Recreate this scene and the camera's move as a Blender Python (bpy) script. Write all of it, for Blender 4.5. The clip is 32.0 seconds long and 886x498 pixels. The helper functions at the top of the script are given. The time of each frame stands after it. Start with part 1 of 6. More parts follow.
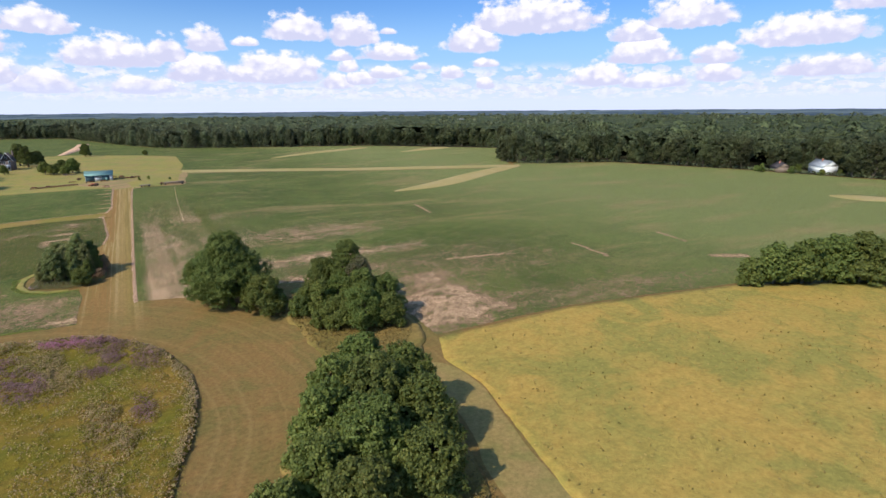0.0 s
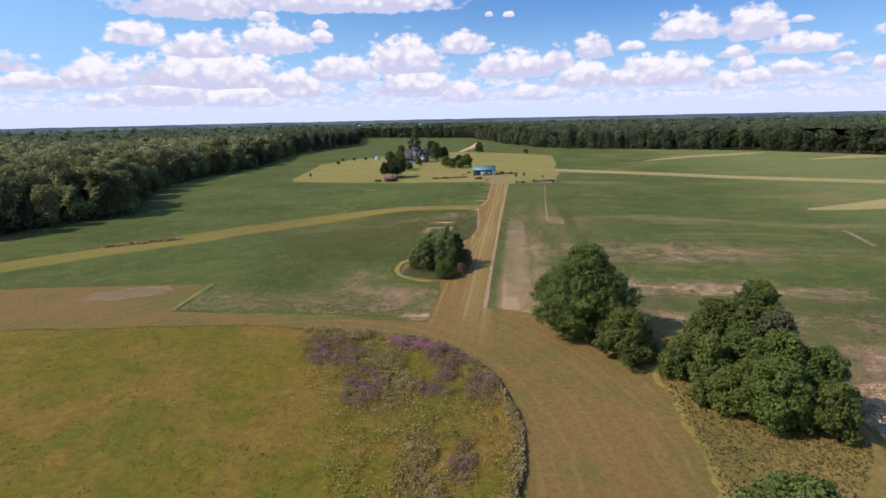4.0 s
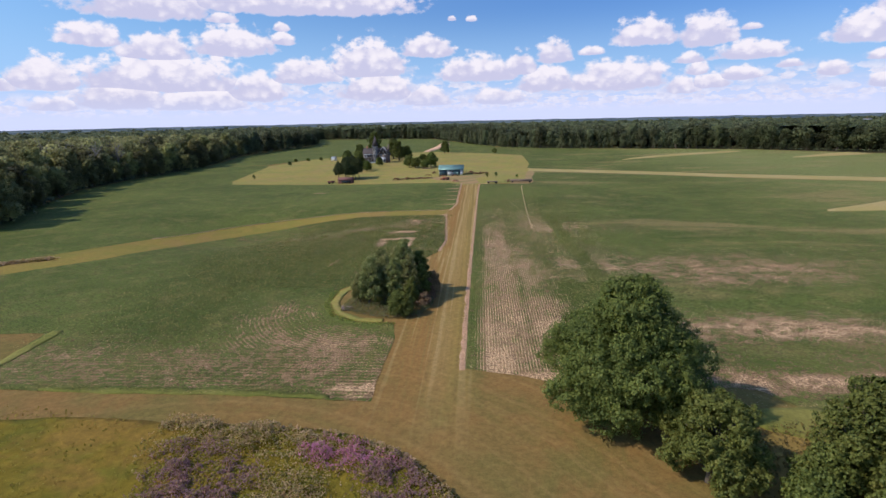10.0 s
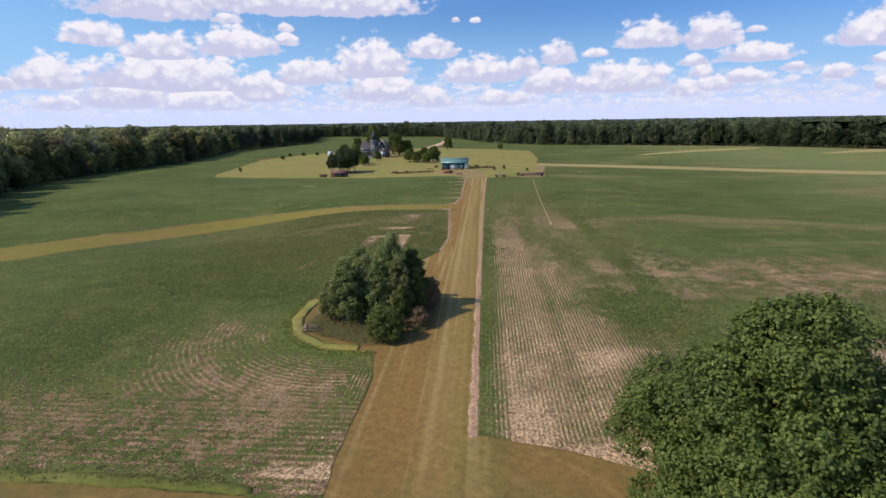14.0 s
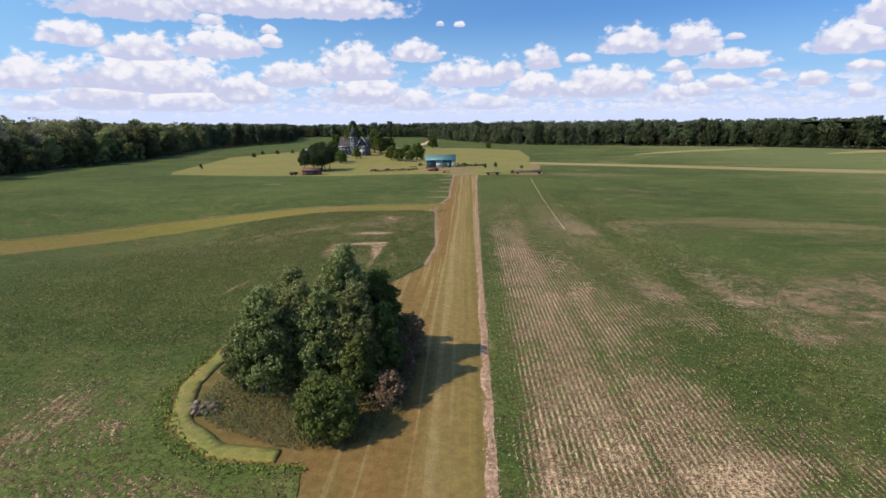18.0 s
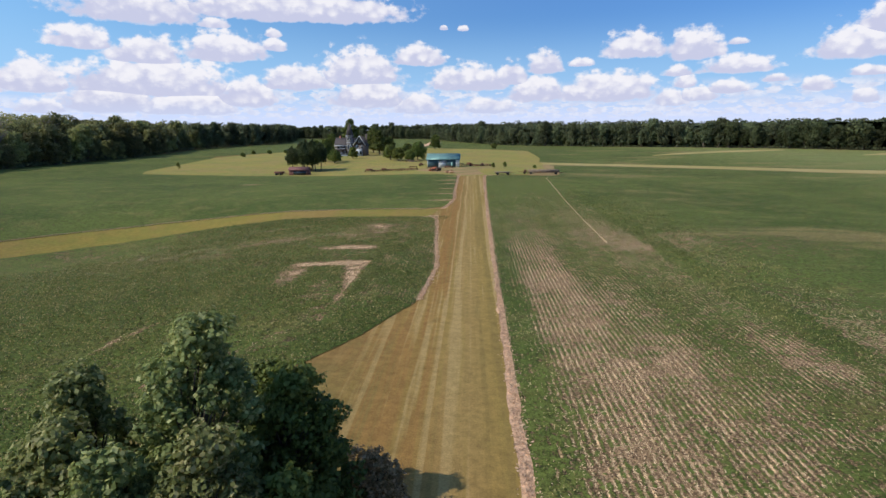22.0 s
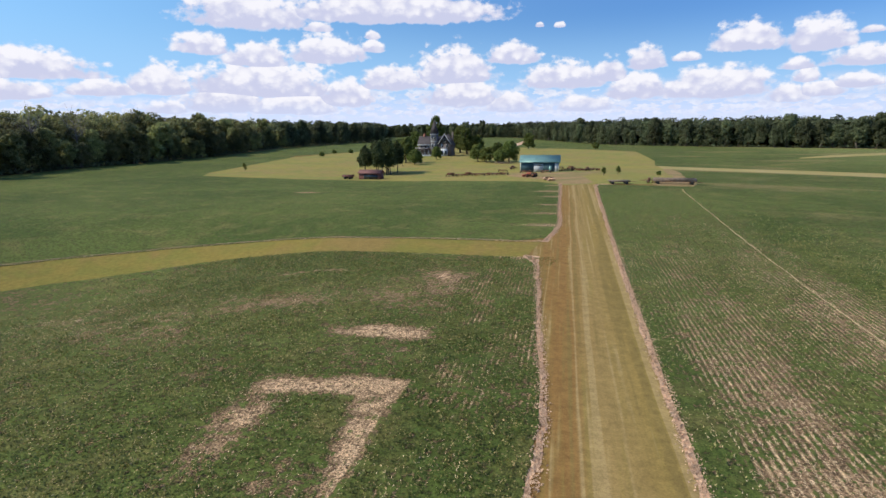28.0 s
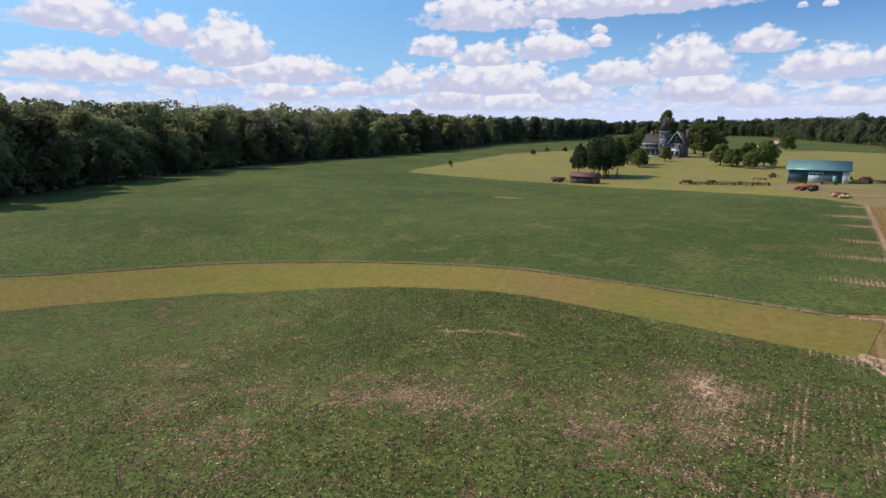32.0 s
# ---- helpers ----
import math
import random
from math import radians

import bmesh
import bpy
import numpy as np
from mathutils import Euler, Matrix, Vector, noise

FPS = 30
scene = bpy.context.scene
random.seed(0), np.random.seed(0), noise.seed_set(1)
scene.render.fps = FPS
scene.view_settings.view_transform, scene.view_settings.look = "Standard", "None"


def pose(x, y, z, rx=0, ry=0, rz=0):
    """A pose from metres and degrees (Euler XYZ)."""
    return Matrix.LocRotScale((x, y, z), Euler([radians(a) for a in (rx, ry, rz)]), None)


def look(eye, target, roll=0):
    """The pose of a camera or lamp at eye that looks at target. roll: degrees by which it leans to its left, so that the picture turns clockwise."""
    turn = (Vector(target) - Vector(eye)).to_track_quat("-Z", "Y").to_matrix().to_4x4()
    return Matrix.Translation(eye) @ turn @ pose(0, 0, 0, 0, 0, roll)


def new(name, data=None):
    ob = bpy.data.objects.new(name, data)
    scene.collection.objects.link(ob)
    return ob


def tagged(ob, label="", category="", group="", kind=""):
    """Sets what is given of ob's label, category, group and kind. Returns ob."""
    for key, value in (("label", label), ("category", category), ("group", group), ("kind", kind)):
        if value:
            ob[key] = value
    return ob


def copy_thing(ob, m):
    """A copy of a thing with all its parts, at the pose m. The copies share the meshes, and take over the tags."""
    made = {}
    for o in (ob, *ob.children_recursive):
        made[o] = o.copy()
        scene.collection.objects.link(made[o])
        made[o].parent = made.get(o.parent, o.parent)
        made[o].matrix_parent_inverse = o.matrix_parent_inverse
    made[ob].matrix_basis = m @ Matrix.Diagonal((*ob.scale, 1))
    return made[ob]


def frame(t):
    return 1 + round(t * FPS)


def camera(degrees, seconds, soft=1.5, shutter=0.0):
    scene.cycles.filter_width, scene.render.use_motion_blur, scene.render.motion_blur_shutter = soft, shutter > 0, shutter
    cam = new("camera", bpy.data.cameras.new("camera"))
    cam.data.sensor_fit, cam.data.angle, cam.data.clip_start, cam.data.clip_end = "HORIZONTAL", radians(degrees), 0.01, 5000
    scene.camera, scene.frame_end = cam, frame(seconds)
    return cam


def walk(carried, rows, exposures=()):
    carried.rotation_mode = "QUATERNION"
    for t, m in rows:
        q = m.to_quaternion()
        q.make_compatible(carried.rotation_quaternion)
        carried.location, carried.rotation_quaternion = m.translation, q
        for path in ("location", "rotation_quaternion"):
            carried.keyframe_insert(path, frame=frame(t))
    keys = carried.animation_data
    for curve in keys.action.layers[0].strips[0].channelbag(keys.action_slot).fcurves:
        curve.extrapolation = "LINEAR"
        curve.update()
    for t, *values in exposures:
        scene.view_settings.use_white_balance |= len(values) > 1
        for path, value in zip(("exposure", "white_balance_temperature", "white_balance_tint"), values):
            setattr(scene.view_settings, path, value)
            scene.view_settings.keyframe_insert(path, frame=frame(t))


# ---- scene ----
cam = camera(78.9, 32.0)
PATH = [
    (0, (3.43, -1.32, 37.5), (4.39, 0.361, 36.995), -0.4),
    (0.5, (4.578, 2.007, 37.465), (5.375, 3.773, 36.968), -0.6),
    (1, (5.562, 5.25, 37.433), (6.197, 7.08, 36.937), -0.6),
    (1.5, (6.322, 8.547, 37.198), (6.779, 10.431, 36.708), -0.7),
    (2, (6.855, 12.101, 36.846), (7.127, 14.022, 36.359), -0.8),
    (2.5, (7.084, 15.526, 36.281), (7.181, 17.463, 35.794), -0.8),
    (3, (7.168, 18.594, 35.621), (7.071, 20.533, 35.141), -1.2),
    (3.5, (6.568, 21.566, 34.972), (6.316, 23.492, 34.494), -1.2),
    (5.5, (4.219, 32.935, 33.398), (3.942, 34.859, 32.928), -1.2),
    (6, (3.902, 35.982, 32.882), (3.837, 37.925, 32.412), -1.4),
    (6.5, (3.835, 38.936, 32.298), (3.904, 40.879, 31.831), -1.2),
    (7, (3.765, 41.785, 31.812), (3.771, 43.729, 31.343), -1.1),
    (7.5, (3.742, 44.611, 31.546), (3.604, 46.551, 31.077), -1.2),
    (8, (3.543, 47.667, 31.523), (3.393, 49.605, 31.053), -1.3),
    (8.5, (3.29, 50.56, 31.408), (3.142, 52.498, 30.939), -1.3),
    (9, (3.084, 53.683, 30.816), (2.937, 55.622, 30.349), -1.3),
    (9.5, (2.907, 56.53, 30.125), (2.763, 58.47, 29.658), -1.3),
    (10, (2.751, 59.371, 29.244), (2.608, 61.31, 28.778), -1.2),
    (10.5, (2.682, 62.328, 28.276), (2.538, 64.268, 27.812), -1.1),
    (11, (2.523, 65.183, 27.34), (2.38, 67.123, 26.877), -1.1),
    (11.5, (2.303, 67.788, 26.537), (2.16, 69.729, 26.075), -1.0),
    (12, (2.155, 70.708, 25.842), (2.009, 72.648, 25.378), -1.0),
    (12.5, (1.937, 73.596, 25.157), (1.788, 75.535, 24.692), -1.0),
    (13, (1.636, 76.512, 24.54), (1.488, 78.451, 24.074), -0.8),
    (13.5, (1.438, 79.532, 23.936), (1.287, 81.472, 23.472), -0.9),
    (14, (1.156, 82.389, 23.387), (1.004, 84.329, 22.925), -0.9),
    (14.5, (0.934, 85.344, 22.858), (0.779, 87.284, 22.396), -0.8),
    (16.5, (-0.213, 98.333, 20.368), (-0.354, 100.275, 19.913), -0.8),
    (17, (-0.545, 101.276, 19.907), (-0.656, 103.221, 19.456), -0.8),
    (17.5, (-0.755, 104.279, 19.397), (-0.85, 106.225, 18.947), -0.7),
    (18, (-0.982, 107.331, 18.849), (-1.076, 109.278, 18.398), -0.5),
    (18.5, (-1.093, 110.115, 18.185), (-1.184, 112.062, 17.735), -0.5),
    (19, (-1.27, 113.057, 17.46), (-1.358, 115.005, 17.012), -0.5),
    (19.5, (-1.511, 116.258, 16.808), (-1.597, 118.205, 16.361), -0.5),
    (20, (-1.598, 119.287, 16.352), (-1.688, 121.236, 15.912), -0.3),
    (20.5, (-1.717, 122.147, 16.091), (-1.811, 124.096, 15.652), -0.4),
    (21, (-1.896, 125.133, 15.936), (-1.991, 127.082, 15.497), -0.3),
    (21.5, (-1.983, 127.894, 15.767), (-2.083, 129.843, 15.329), -0.4),
    (22, (-2.084, 130.869, 15.626), (-2.188, 132.817, 15.188), -0.3),
    (22.5, (-2.233, 133.738, 15.534), (-2.34, 135.686, 15.095), -0.4),
    (23, (-2.377, 136.475, 15.508), (-2.489, 138.422, 15.064), -0.3),
    (23.5, (-2.59, 139.508, 15.525), (-2.706, 141.454, 15.079), -0.4),
    (24, (-2.975, 142.428, 15.579), (-3.089, 144.374, 15.133), -0.4),
    (24.5, (-3.238, 144.913, 15.705), (-3.352, 146.859, 15.257), -0.5),
    (26.5, (-4.392, 156.162, 15.445), (-4.509, 158.109, 15.003), -0.4),
    (27, (-4.683, 159.022, 15.341), (-4.805, 160.969, 14.899), -0.4),
    (27.5, (-4.943, 161.826, 15.181), (-5.285, 163.747, 14.74), -0.3),
    (28, (-5.571, 164.65, 14.966), (-5.996, 166.554, 14.525), -0.4),
    (28.5, (-6.323, 167.494, 14.84), (-6.754, 169.397, 14.399), -0.4),
    (29, (-7.052, 170.118, 14.777), (-7.488, 172.02, 14.337), -0.4),
    (29.5, (-7.785, 172.836, 14.722), (-8.228, 174.736, 14.283), -0.4),
    (30, (-8.5, 175.599, 14.697), (-8.951, 177.496, 14.255), -0.4),
    (30.5, (-9.242, 178.089, 14.68), (-9.761, 179.969, 14.235), -0.3),
    (31, (-10.169, 180.621, 14.605), (-11.011, 182.38, 14.162), -0.2),
    (31.5, (-11.502, 182.956, 14.531), (-12.595, 184.571, 14.088), -0.2),
    (32, (-13.228, 185.23, 14.565), (-14.34, 186.831, 14.117), -0.2),
]
walk(cam, [(t, look(eye, target, roll)) for t, eye, target, roll in PATH], exposures=[(0, 0.22, 6500, 10), (2, 0.18, 6500, 10), (4, 0.08, 6500, 12), (6, 0.0, 6500, 15), (10, 0.0, 6500, 14), (14, -0.01, 6500, 11), (20, 0.02, 6500, 7), (23, 0.0, 6500, 7), (26.5, 0.05, 6500, 7), (28, 0.07, 6500, 7), (29, 0.0, 6500, 7), (32, -0.07, 6500, 8)])


# ---------- light ----------
SUN_EL, SUN_AZ = 42.0, 250.0
world = bpy.data.worlds.new("sky")
scene.world = world
world.use_nodes = True


class Nodes:
    """A short way to write node trees."""

    def __init__(self, tree):
        self.tree = tree
        tree.nodes.clear()

    def add(self, kind, _props=None, **sockets):
        n = self.tree.nodes.new(kind)
        for k, v in (_props or {}).items():
            setattr(n, k, v)
        for k, v in sockets.items():
            key = int(k[1:]) if k[0] == "i" and k[1:].isdigit() else k.replace("_", " ")
            self.put(n.inputs[key], v)
        return n

    def put(self, socket, v):
        if isinstance(v, bpy.types.NodeSocket):
            self.tree.links.new(v, socket)
        elif isinstance(v, bpy.types.Node):
            self.tree.links.new(v.outputs[0], socket)
        else:
            socket.default_value = v

    def math(self, op, a, b=0.0, c=0.0, clamp=False):
        return self.add("ShaderNodeMath", {"operation": op, "use_clamp": clamp}, i0=a, i1=b, i2=c).outputs[0]

    def vec(self, op, a, b=(0, 0, 0)):
        return self.add("ShaderNodeVectorMath", {"operation": op}, i0=a, i1=b).outputs[0]

    def ramp(self, v, lo, hi, a=0.0, b=1.0):
        n = self.add("ShaderNodeMapRange", {"interpolation_type": "SMOOTHSTEP"}, i0=v)
        for i, x in zip((1, 2, 3, 4), (lo, hi, a, b)):
            n.inputs[i].default_value = x
        return n.outputs[0]

    def noise(self, v, scale, detail=4.0, rough=0.55, dist=0.0):
        return self.add("ShaderNodeTexNoise", Vector=v, Scale=scale, Detail=detail, Roughness=rough, Distortion=dist).outputs[0]

    def mix(self, f, a, b, blend="MIX"):
        n = self.add("ShaderNodeMix", {"data_type": "RGBA", "blend_type": blend})
        for i, x in ((0, f), (6, a), (7, b)):
            if isinstance(x, tuple) and len(x) == 3:
                x = (*x, 1)
            self.put(n.inputs[i], x)
        return n.outputs[2]


def build_sky():
    n = Nodes(world.node_tree)
    sky = n.add("ShaderNodeTexSky")
    sky.sky_type, sky.sun_disc = "NISHITA", False
    sky.sun_elevation, sky.sun_rotation = radians(SUN_EL), radians(SUN_AZ)
    sky.air_density, sky.dust_density, sky.ozone_density = 1.0, 2.4, 2.0
    d = n.add("ShaderNodeTexCoord").outputs["Generated"]
    xyz = n.add("ShaderNodeSeparateXYZ", i0=d).outputs
    az = n.math("MULTIPLY", n.math("ARCTAN2", xyz[0], xyz[1]), 57.2958)
    el = n.math("MULTIPLY", n.math("ARCSINE", xyz[2]), 57.2958)
    flat = n.add("ShaderNodeCombineXYZ", i0=az, i1=n.math("MULTIPLY", el, 1.35)).outputs[0]
    broad = n.noise(flat, 0.42, 3, 0.5)
    crisp = n.noise(n.vec("ADD", flat, (13, 5, 0)), 1.15, 5, 0.58)
    warp = n.add("ShaderNodeCombineXYZ", i0=n.math("MULTIPLY", n.math("SUBTRACT", broad, 0.5), 1.6), i1=n.math("MULTIPLY", n.math("SUBTRACT", crisp, 0.5), 0.9)).outputs[0]
    puff = n.add("ShaderNodeTexVoronoi", {"feature": "SMOOTH_F1"}, Vector=n.vec("ADD", flat, warp), Scale=0.85, Smoothness=0.5).outputs["Distance"]
    rough = n.math("ADD", n.math("MULTIPLY", n.math("SUBTRACT", broad, 0.5), 0.70), n.math("MULTIPLY", n.math("SUBTRACT", crisp, 0.5), 0.72))
    rough = n.math("ADD", rough, n.math("MULTIPLY", n.math("SUBTRACT", 0.45, puff), 0.30))
    # single cumulus heaps: a dome over a flat base
    best = rise = None
    for a, e, w, h in CLOUDS_AHEAD + CLOUDS_LOW + CLOUDS_ASIDE:
        dx = n.math("DIVIDE", n.math("SUBTRACT", az, a), (1.26 if e > 5 else 1.5) * w)
        up = n.math("DIVIDE", n.math("SUBTRACT", el, e + 0.12 * h), 1.08 * h)
        dy = n.math("MAXIMUM", up, n.math("MULTIPLY", up, -4.0))
        r = n.math("SUBTRACT", 1.0, n.math("SQRT", n.math("ADD", n.math("MULTIPLY", dx, dx), n.math("MULTIPLY", dy, dy))))
        if best is None:
            best, rise = r, up
        else:
            over = n.math("GREATER_THAN", r, best)
            rise = n.math("ADD", rise, n.math("MULTIPLY", over, n.math("SUBTRACT", up, rise)))
            best = n.math("MAXIMUM", best, r)
    best = n.math("MAXIMUM", best, -1.5)
    heap = n.math("ADD", best, rough)
    mheap = n.ramp(heap, 0.0, 0.30)
    # banks of smaller and smaller heaps down to the horizon
    out = None
    for scale, lo, hi, wide, shift, fill in ((0.55, 2.2, 4.6, 2.2, 17.0, 0.56), (0.95, 0.5, 3.2, 2.6, 41.0, 0.68)):
        co = n.add("ShaderNodeCombineXYZ", i0=n.math("ADD", az, shift), i1=n.math("MULTIPLY", el, wide), i2=shift).outputs[0]
        nz = n.noise(co, scale * 2.4, 4, 0.5)
        wob = n.add("ShaderNodeCombineXYZ", i0=n.math("MULTIPLY", n.math("SUBTRACT", nz, 0.5), 0.6 / scale), i1=n.math("MULTIPLY", n.math("SUBTRACT", crisp, 0.5), 0.4 / scale)).outputs[0]
        vor = n.add("ShaderNodeTexVoronoi", {"feature": "SMOOTH_F1"}, Vector=n.vec("ADD", co, wob), Scale=scale, Smoothness=0.5).outputs["Distance"]
        inb = n.math("MULTIPLY", n.ramp(el, lo, lo + 0.9), n.ramp(el, hi, hi - 1.4))
        v = n.math("ADD", n.math("SUBTRACT", fill, vor), n.math("MULTIPLY", n.math("SUBTRACT", nz, 0.5), 1.0))
        m = n.math("MULTIPLY", n.ramp(v, 0.02, 0.20), inb)
        out = m if out is None else n.math("MAXIMUM", out, m)
    mlow = n.math("MULTIPLY", out, 0.75)
    # overhead and behind, out of view, the cover goes on to the same extent
    top = n.add("ShaderNodeVectorMath", {"operation": "SCALE"}, i0=d, Scale=3.0).outputs[0]
    mtop = n.math("MULTIPLY", n.ramp(n.noise(top, 1.4, 6, 0.6), 0.55, 0.68), n.ramp(el, 14.0, 19.0))
    mask = n.math("MAXIMUM", n.math("MAXIMUM", mlow, mheap), mtop)
    # sunlit tops and lavender bases
    lit = n.math("ADD", n.math("MAXIMUM", n.math("MINIMUM", rise, 1.2), -0.3), n.math("MULTIPLY", n.math("SUBTRACT", crisp, 0.5), 1.1))
    lit = n.math("ADD", lit, n.math("MULTIPLY", n.math("SUBTRACT", 0.42, puff), 0.9))
    tone = n.math("ADD", n.math("MULTIPLY", n.ramp(lit, -0.15, 0.62), mheap), n.math("MULTIPLY", n.ramp(crisp, 0.35, 0.65, 0.35, 1.0), n.math("SUBTRACT", 1.0, mheap)))
    white = n.mix(tone, (0.64, 0.655, 0.85, 1), (0.98, 0.96, 1.01, 1))
    bg = n.add("ShaderNodeMix", {"data_type": "RGBA", "blend_type": "MULTIPLY"})
    bg.inputs[0].default_value = 1.0
    n.put(bg.inputs[6], sky.outputs[0])
    bg.inputs[7].default_value = (0.60, 1.00, 1.60, 1)
    # brighter towards the sun, pale cyan half way down, whitish at the horizon
    clear = n.mix(n.ramp(az, -70.0, 15.0, 0.55, 0.0), bg.outputs[2], (3.6, 7.0, 10.4, 1))
    clear = n.mix(n.ramp(el, 3.0, 11.0, 0.75, 0.0), clear, (3.9, 6.5, 10.2, 1))
    clear = n.mix(n.ramp(el, 0.4, 5.0, 0.92, 0.0), clear, (6.8, 7.5, 10.3, 1))
    cloud = n.mix(1.0, white, (9.4, 9.3, 9.5, 1), "MULTIPLY")
    soft = n.math("MULTIPLY", mask, n.ramp(el, 0.2, 3.0, 0.45, 0.97))
    col = n.mix(soft, clear, cloud)
    back = n.add("ShaderNodeBackground", Color=col, Strength=0.1)
    n.add("ShaderNodeOutputWorld", Surface=back)


# azimuth, base elevation, half width and height of the single clouds
CLOUDS_AHEAD = [
    (-31.0, 9.4, 5.4, 3.0), (-17.6, 10.2, 10.3, 2.7), (-24.7, 9.2, 1.4, 0.8), (-2.9, 9.5, 0.4, 0.4), (-0.9, 9.4, 0.5, 0.5), (-35.4, 6.9, 2.3, 1.7), (-19.4, 8.6, 0.7, 0.7), (-19.3, 7.4, 1.0, 1.0),
    (-24.0, 6.5, 3.5, 2.3), (-39.0, 3.3, 2.2, 2.4), (-30.5, 5.9, 3.1, 2.1), (-30.4, 3.2, 5.8, 3.1), (-17.5, 3.9, 2.7, 2.2), (-11.2, 4.5, 3.2, 3.3), (-5.4, 6.3, 2.6, 1.9), (-0.3, 3.9, 3.2, 2.3),
    (4.2, 4.4, 1.3, 2.0), (7.1, 5.4, 1.8, 2.0), (15.7, 6.6, 2.9, 2.1), (20.8, 6.3, 2.4, 2.4), (24.5, 7.2, 0.8, 0.6), (24.4, 4.8, 2.6, 1.4), (32.7, 5.6, 2.6, 2.3),
]
CLOUDS_LOW = [
    (-38.8, 1.5, 1.5, 1.1), (-33.6, 1.7, 3.4, 2.4), (-22.3, 2.3, 2.1, 2.5), (-27.4, 1.5, 3.5, 1.8), (-10.6, 2.3, 3.1, 2.7), (6.6, 2.8, 2.3, 2.3), (10.8, 5.9, 1.2, 0.7), (13.4, 2.7, 4.0, 2.6),
    (19.6, 4.7, 1.1, 0.8), (27.6, 3.9, 0.9, 0.7), (30.8, 3.1, 1.0, 1.1), (34.1, 4.1, 1.1, 0.7), (34.1, 2.0, 0.8, 1.1), (20.4, 3.7, 0.8, 1.2), (21.5, 2.5, 1.3, 1.2), (23.9, 3.1, 1.4, 1.1),
    (19.0, 2.1, 1.3, 1.4), (-5.5, 1.6, 2.0, 1.8), (1.8, 1.6, 2.3, 1.5),
]
CLOUDS_ASIDE = [
    (-67.0, 8.1, 4.4, 2.6), (-65.0, 7.6, 0.8, 0.8), (-60.2, 7.3, 2.4, 2.5), (-55.2, 5.8, 3.7, 3.9), (-50.1, 4.3, 5.0, 2.3), (-66.9, 4.1, 5.3, 2.1), (-58.3, 3.6, 3.1, 1.7), (-50.6, 2.6, 2.7, 1.5), (-70.2, 2.2, 2.3, 1.3),
    (-44.0, 3.0, 2.4, 1.2), (39.0, 7.3, 5.8, 3.0), (48.4, 6.1, 2.1, 1.7), (49.1, 4.2, 2.5, 2.2), (52.9, 7.2, 3.8, 2.3), (55.5, 3.9, 1.7, 1.6), (55.7, 2.4, 1.5, 1.6), (45.3, 2.2, 2.3, 1.9), (50.2, 1.9, 2.5, 1.4),
    (62.0, 5.2, 4.5, 2.2), (69.0, 7.6, 5.0, 2.4), (64.0, 2.6, 3.0, 1.6),
]
build_sky()

sun = new("sun", bpy.data.lights.new("sun", "SUN"))
sun.data.energy, sun.data.angle, sun.data.color = 4.0, radians(0.6), (1.0, 0.92, 0.78)
_sx, _sy = math.sin(radians(SUN_AZ)), math.cos(radians(SUN_AZ))
_c = math.cos(radians(SUN_EL))
sun.matrix_world = look((400 * _sx * _c, 400 * _sy * _c, 400 * math.sin(radians(SUN_EL))), (0, 0, 0))


# ---------- materials ----------
def material(name, rough=0.9, spec=0.2):
    m = bpy.data.materials.new(name)
    m.use_nodes = True
    n = Nodes(m.node_tree)
    b = n.add("ShaderNodeBsdfPrincipled", Roughness=rough)
    b.inputs["Specular IOR Level"].default_value = spec
    n.add("ShaderNodeOutputMaterial", Surface=b)
    pos = n.add("ShaderNodeNewGeometry").outputs["Position"]
    return m, n, b, pos


def bump(n, b, height, strength=0.5, distance=0.1):
    bp = n.add("ShaderNodeBump", Strength=strength, Distance=distance, Height=height)
    n.put(b.inputs["Normal"], bp)


def plain(name, col, var=0.25, rough=0.7, scale=2.0, metal=0.0, spec=0.3):
    """Paint, timber, masonry and metal: one colour with stains at two scales."""
    m, n, b, pos = material(name, rough, spec)
    b.inputs["Metallic"].default_value = metal
    obj = n.add("ShaderNodeTexCoord").outputs["Object"]
    a = n.noise(obj, scale, 5, 0.6)
    g = n.noise(obj, scale * 14, 3, 0.6)
    f = n.math("ADD", n.math("MULTIPLY", a, 0.65), n.math("MULTIPLY", g, 0.35))
    lo = tuple(c * (1 - var) for c in col)
    hi = tuple(min(1, c * (1 + var)) for c in col)
    n.put(b.inputs["Base Color"], n.mix(n.ramp(f, 0.3, 0.7), lo, hi))
    bump(n, b, g, 0.25, 0.02)
    return m


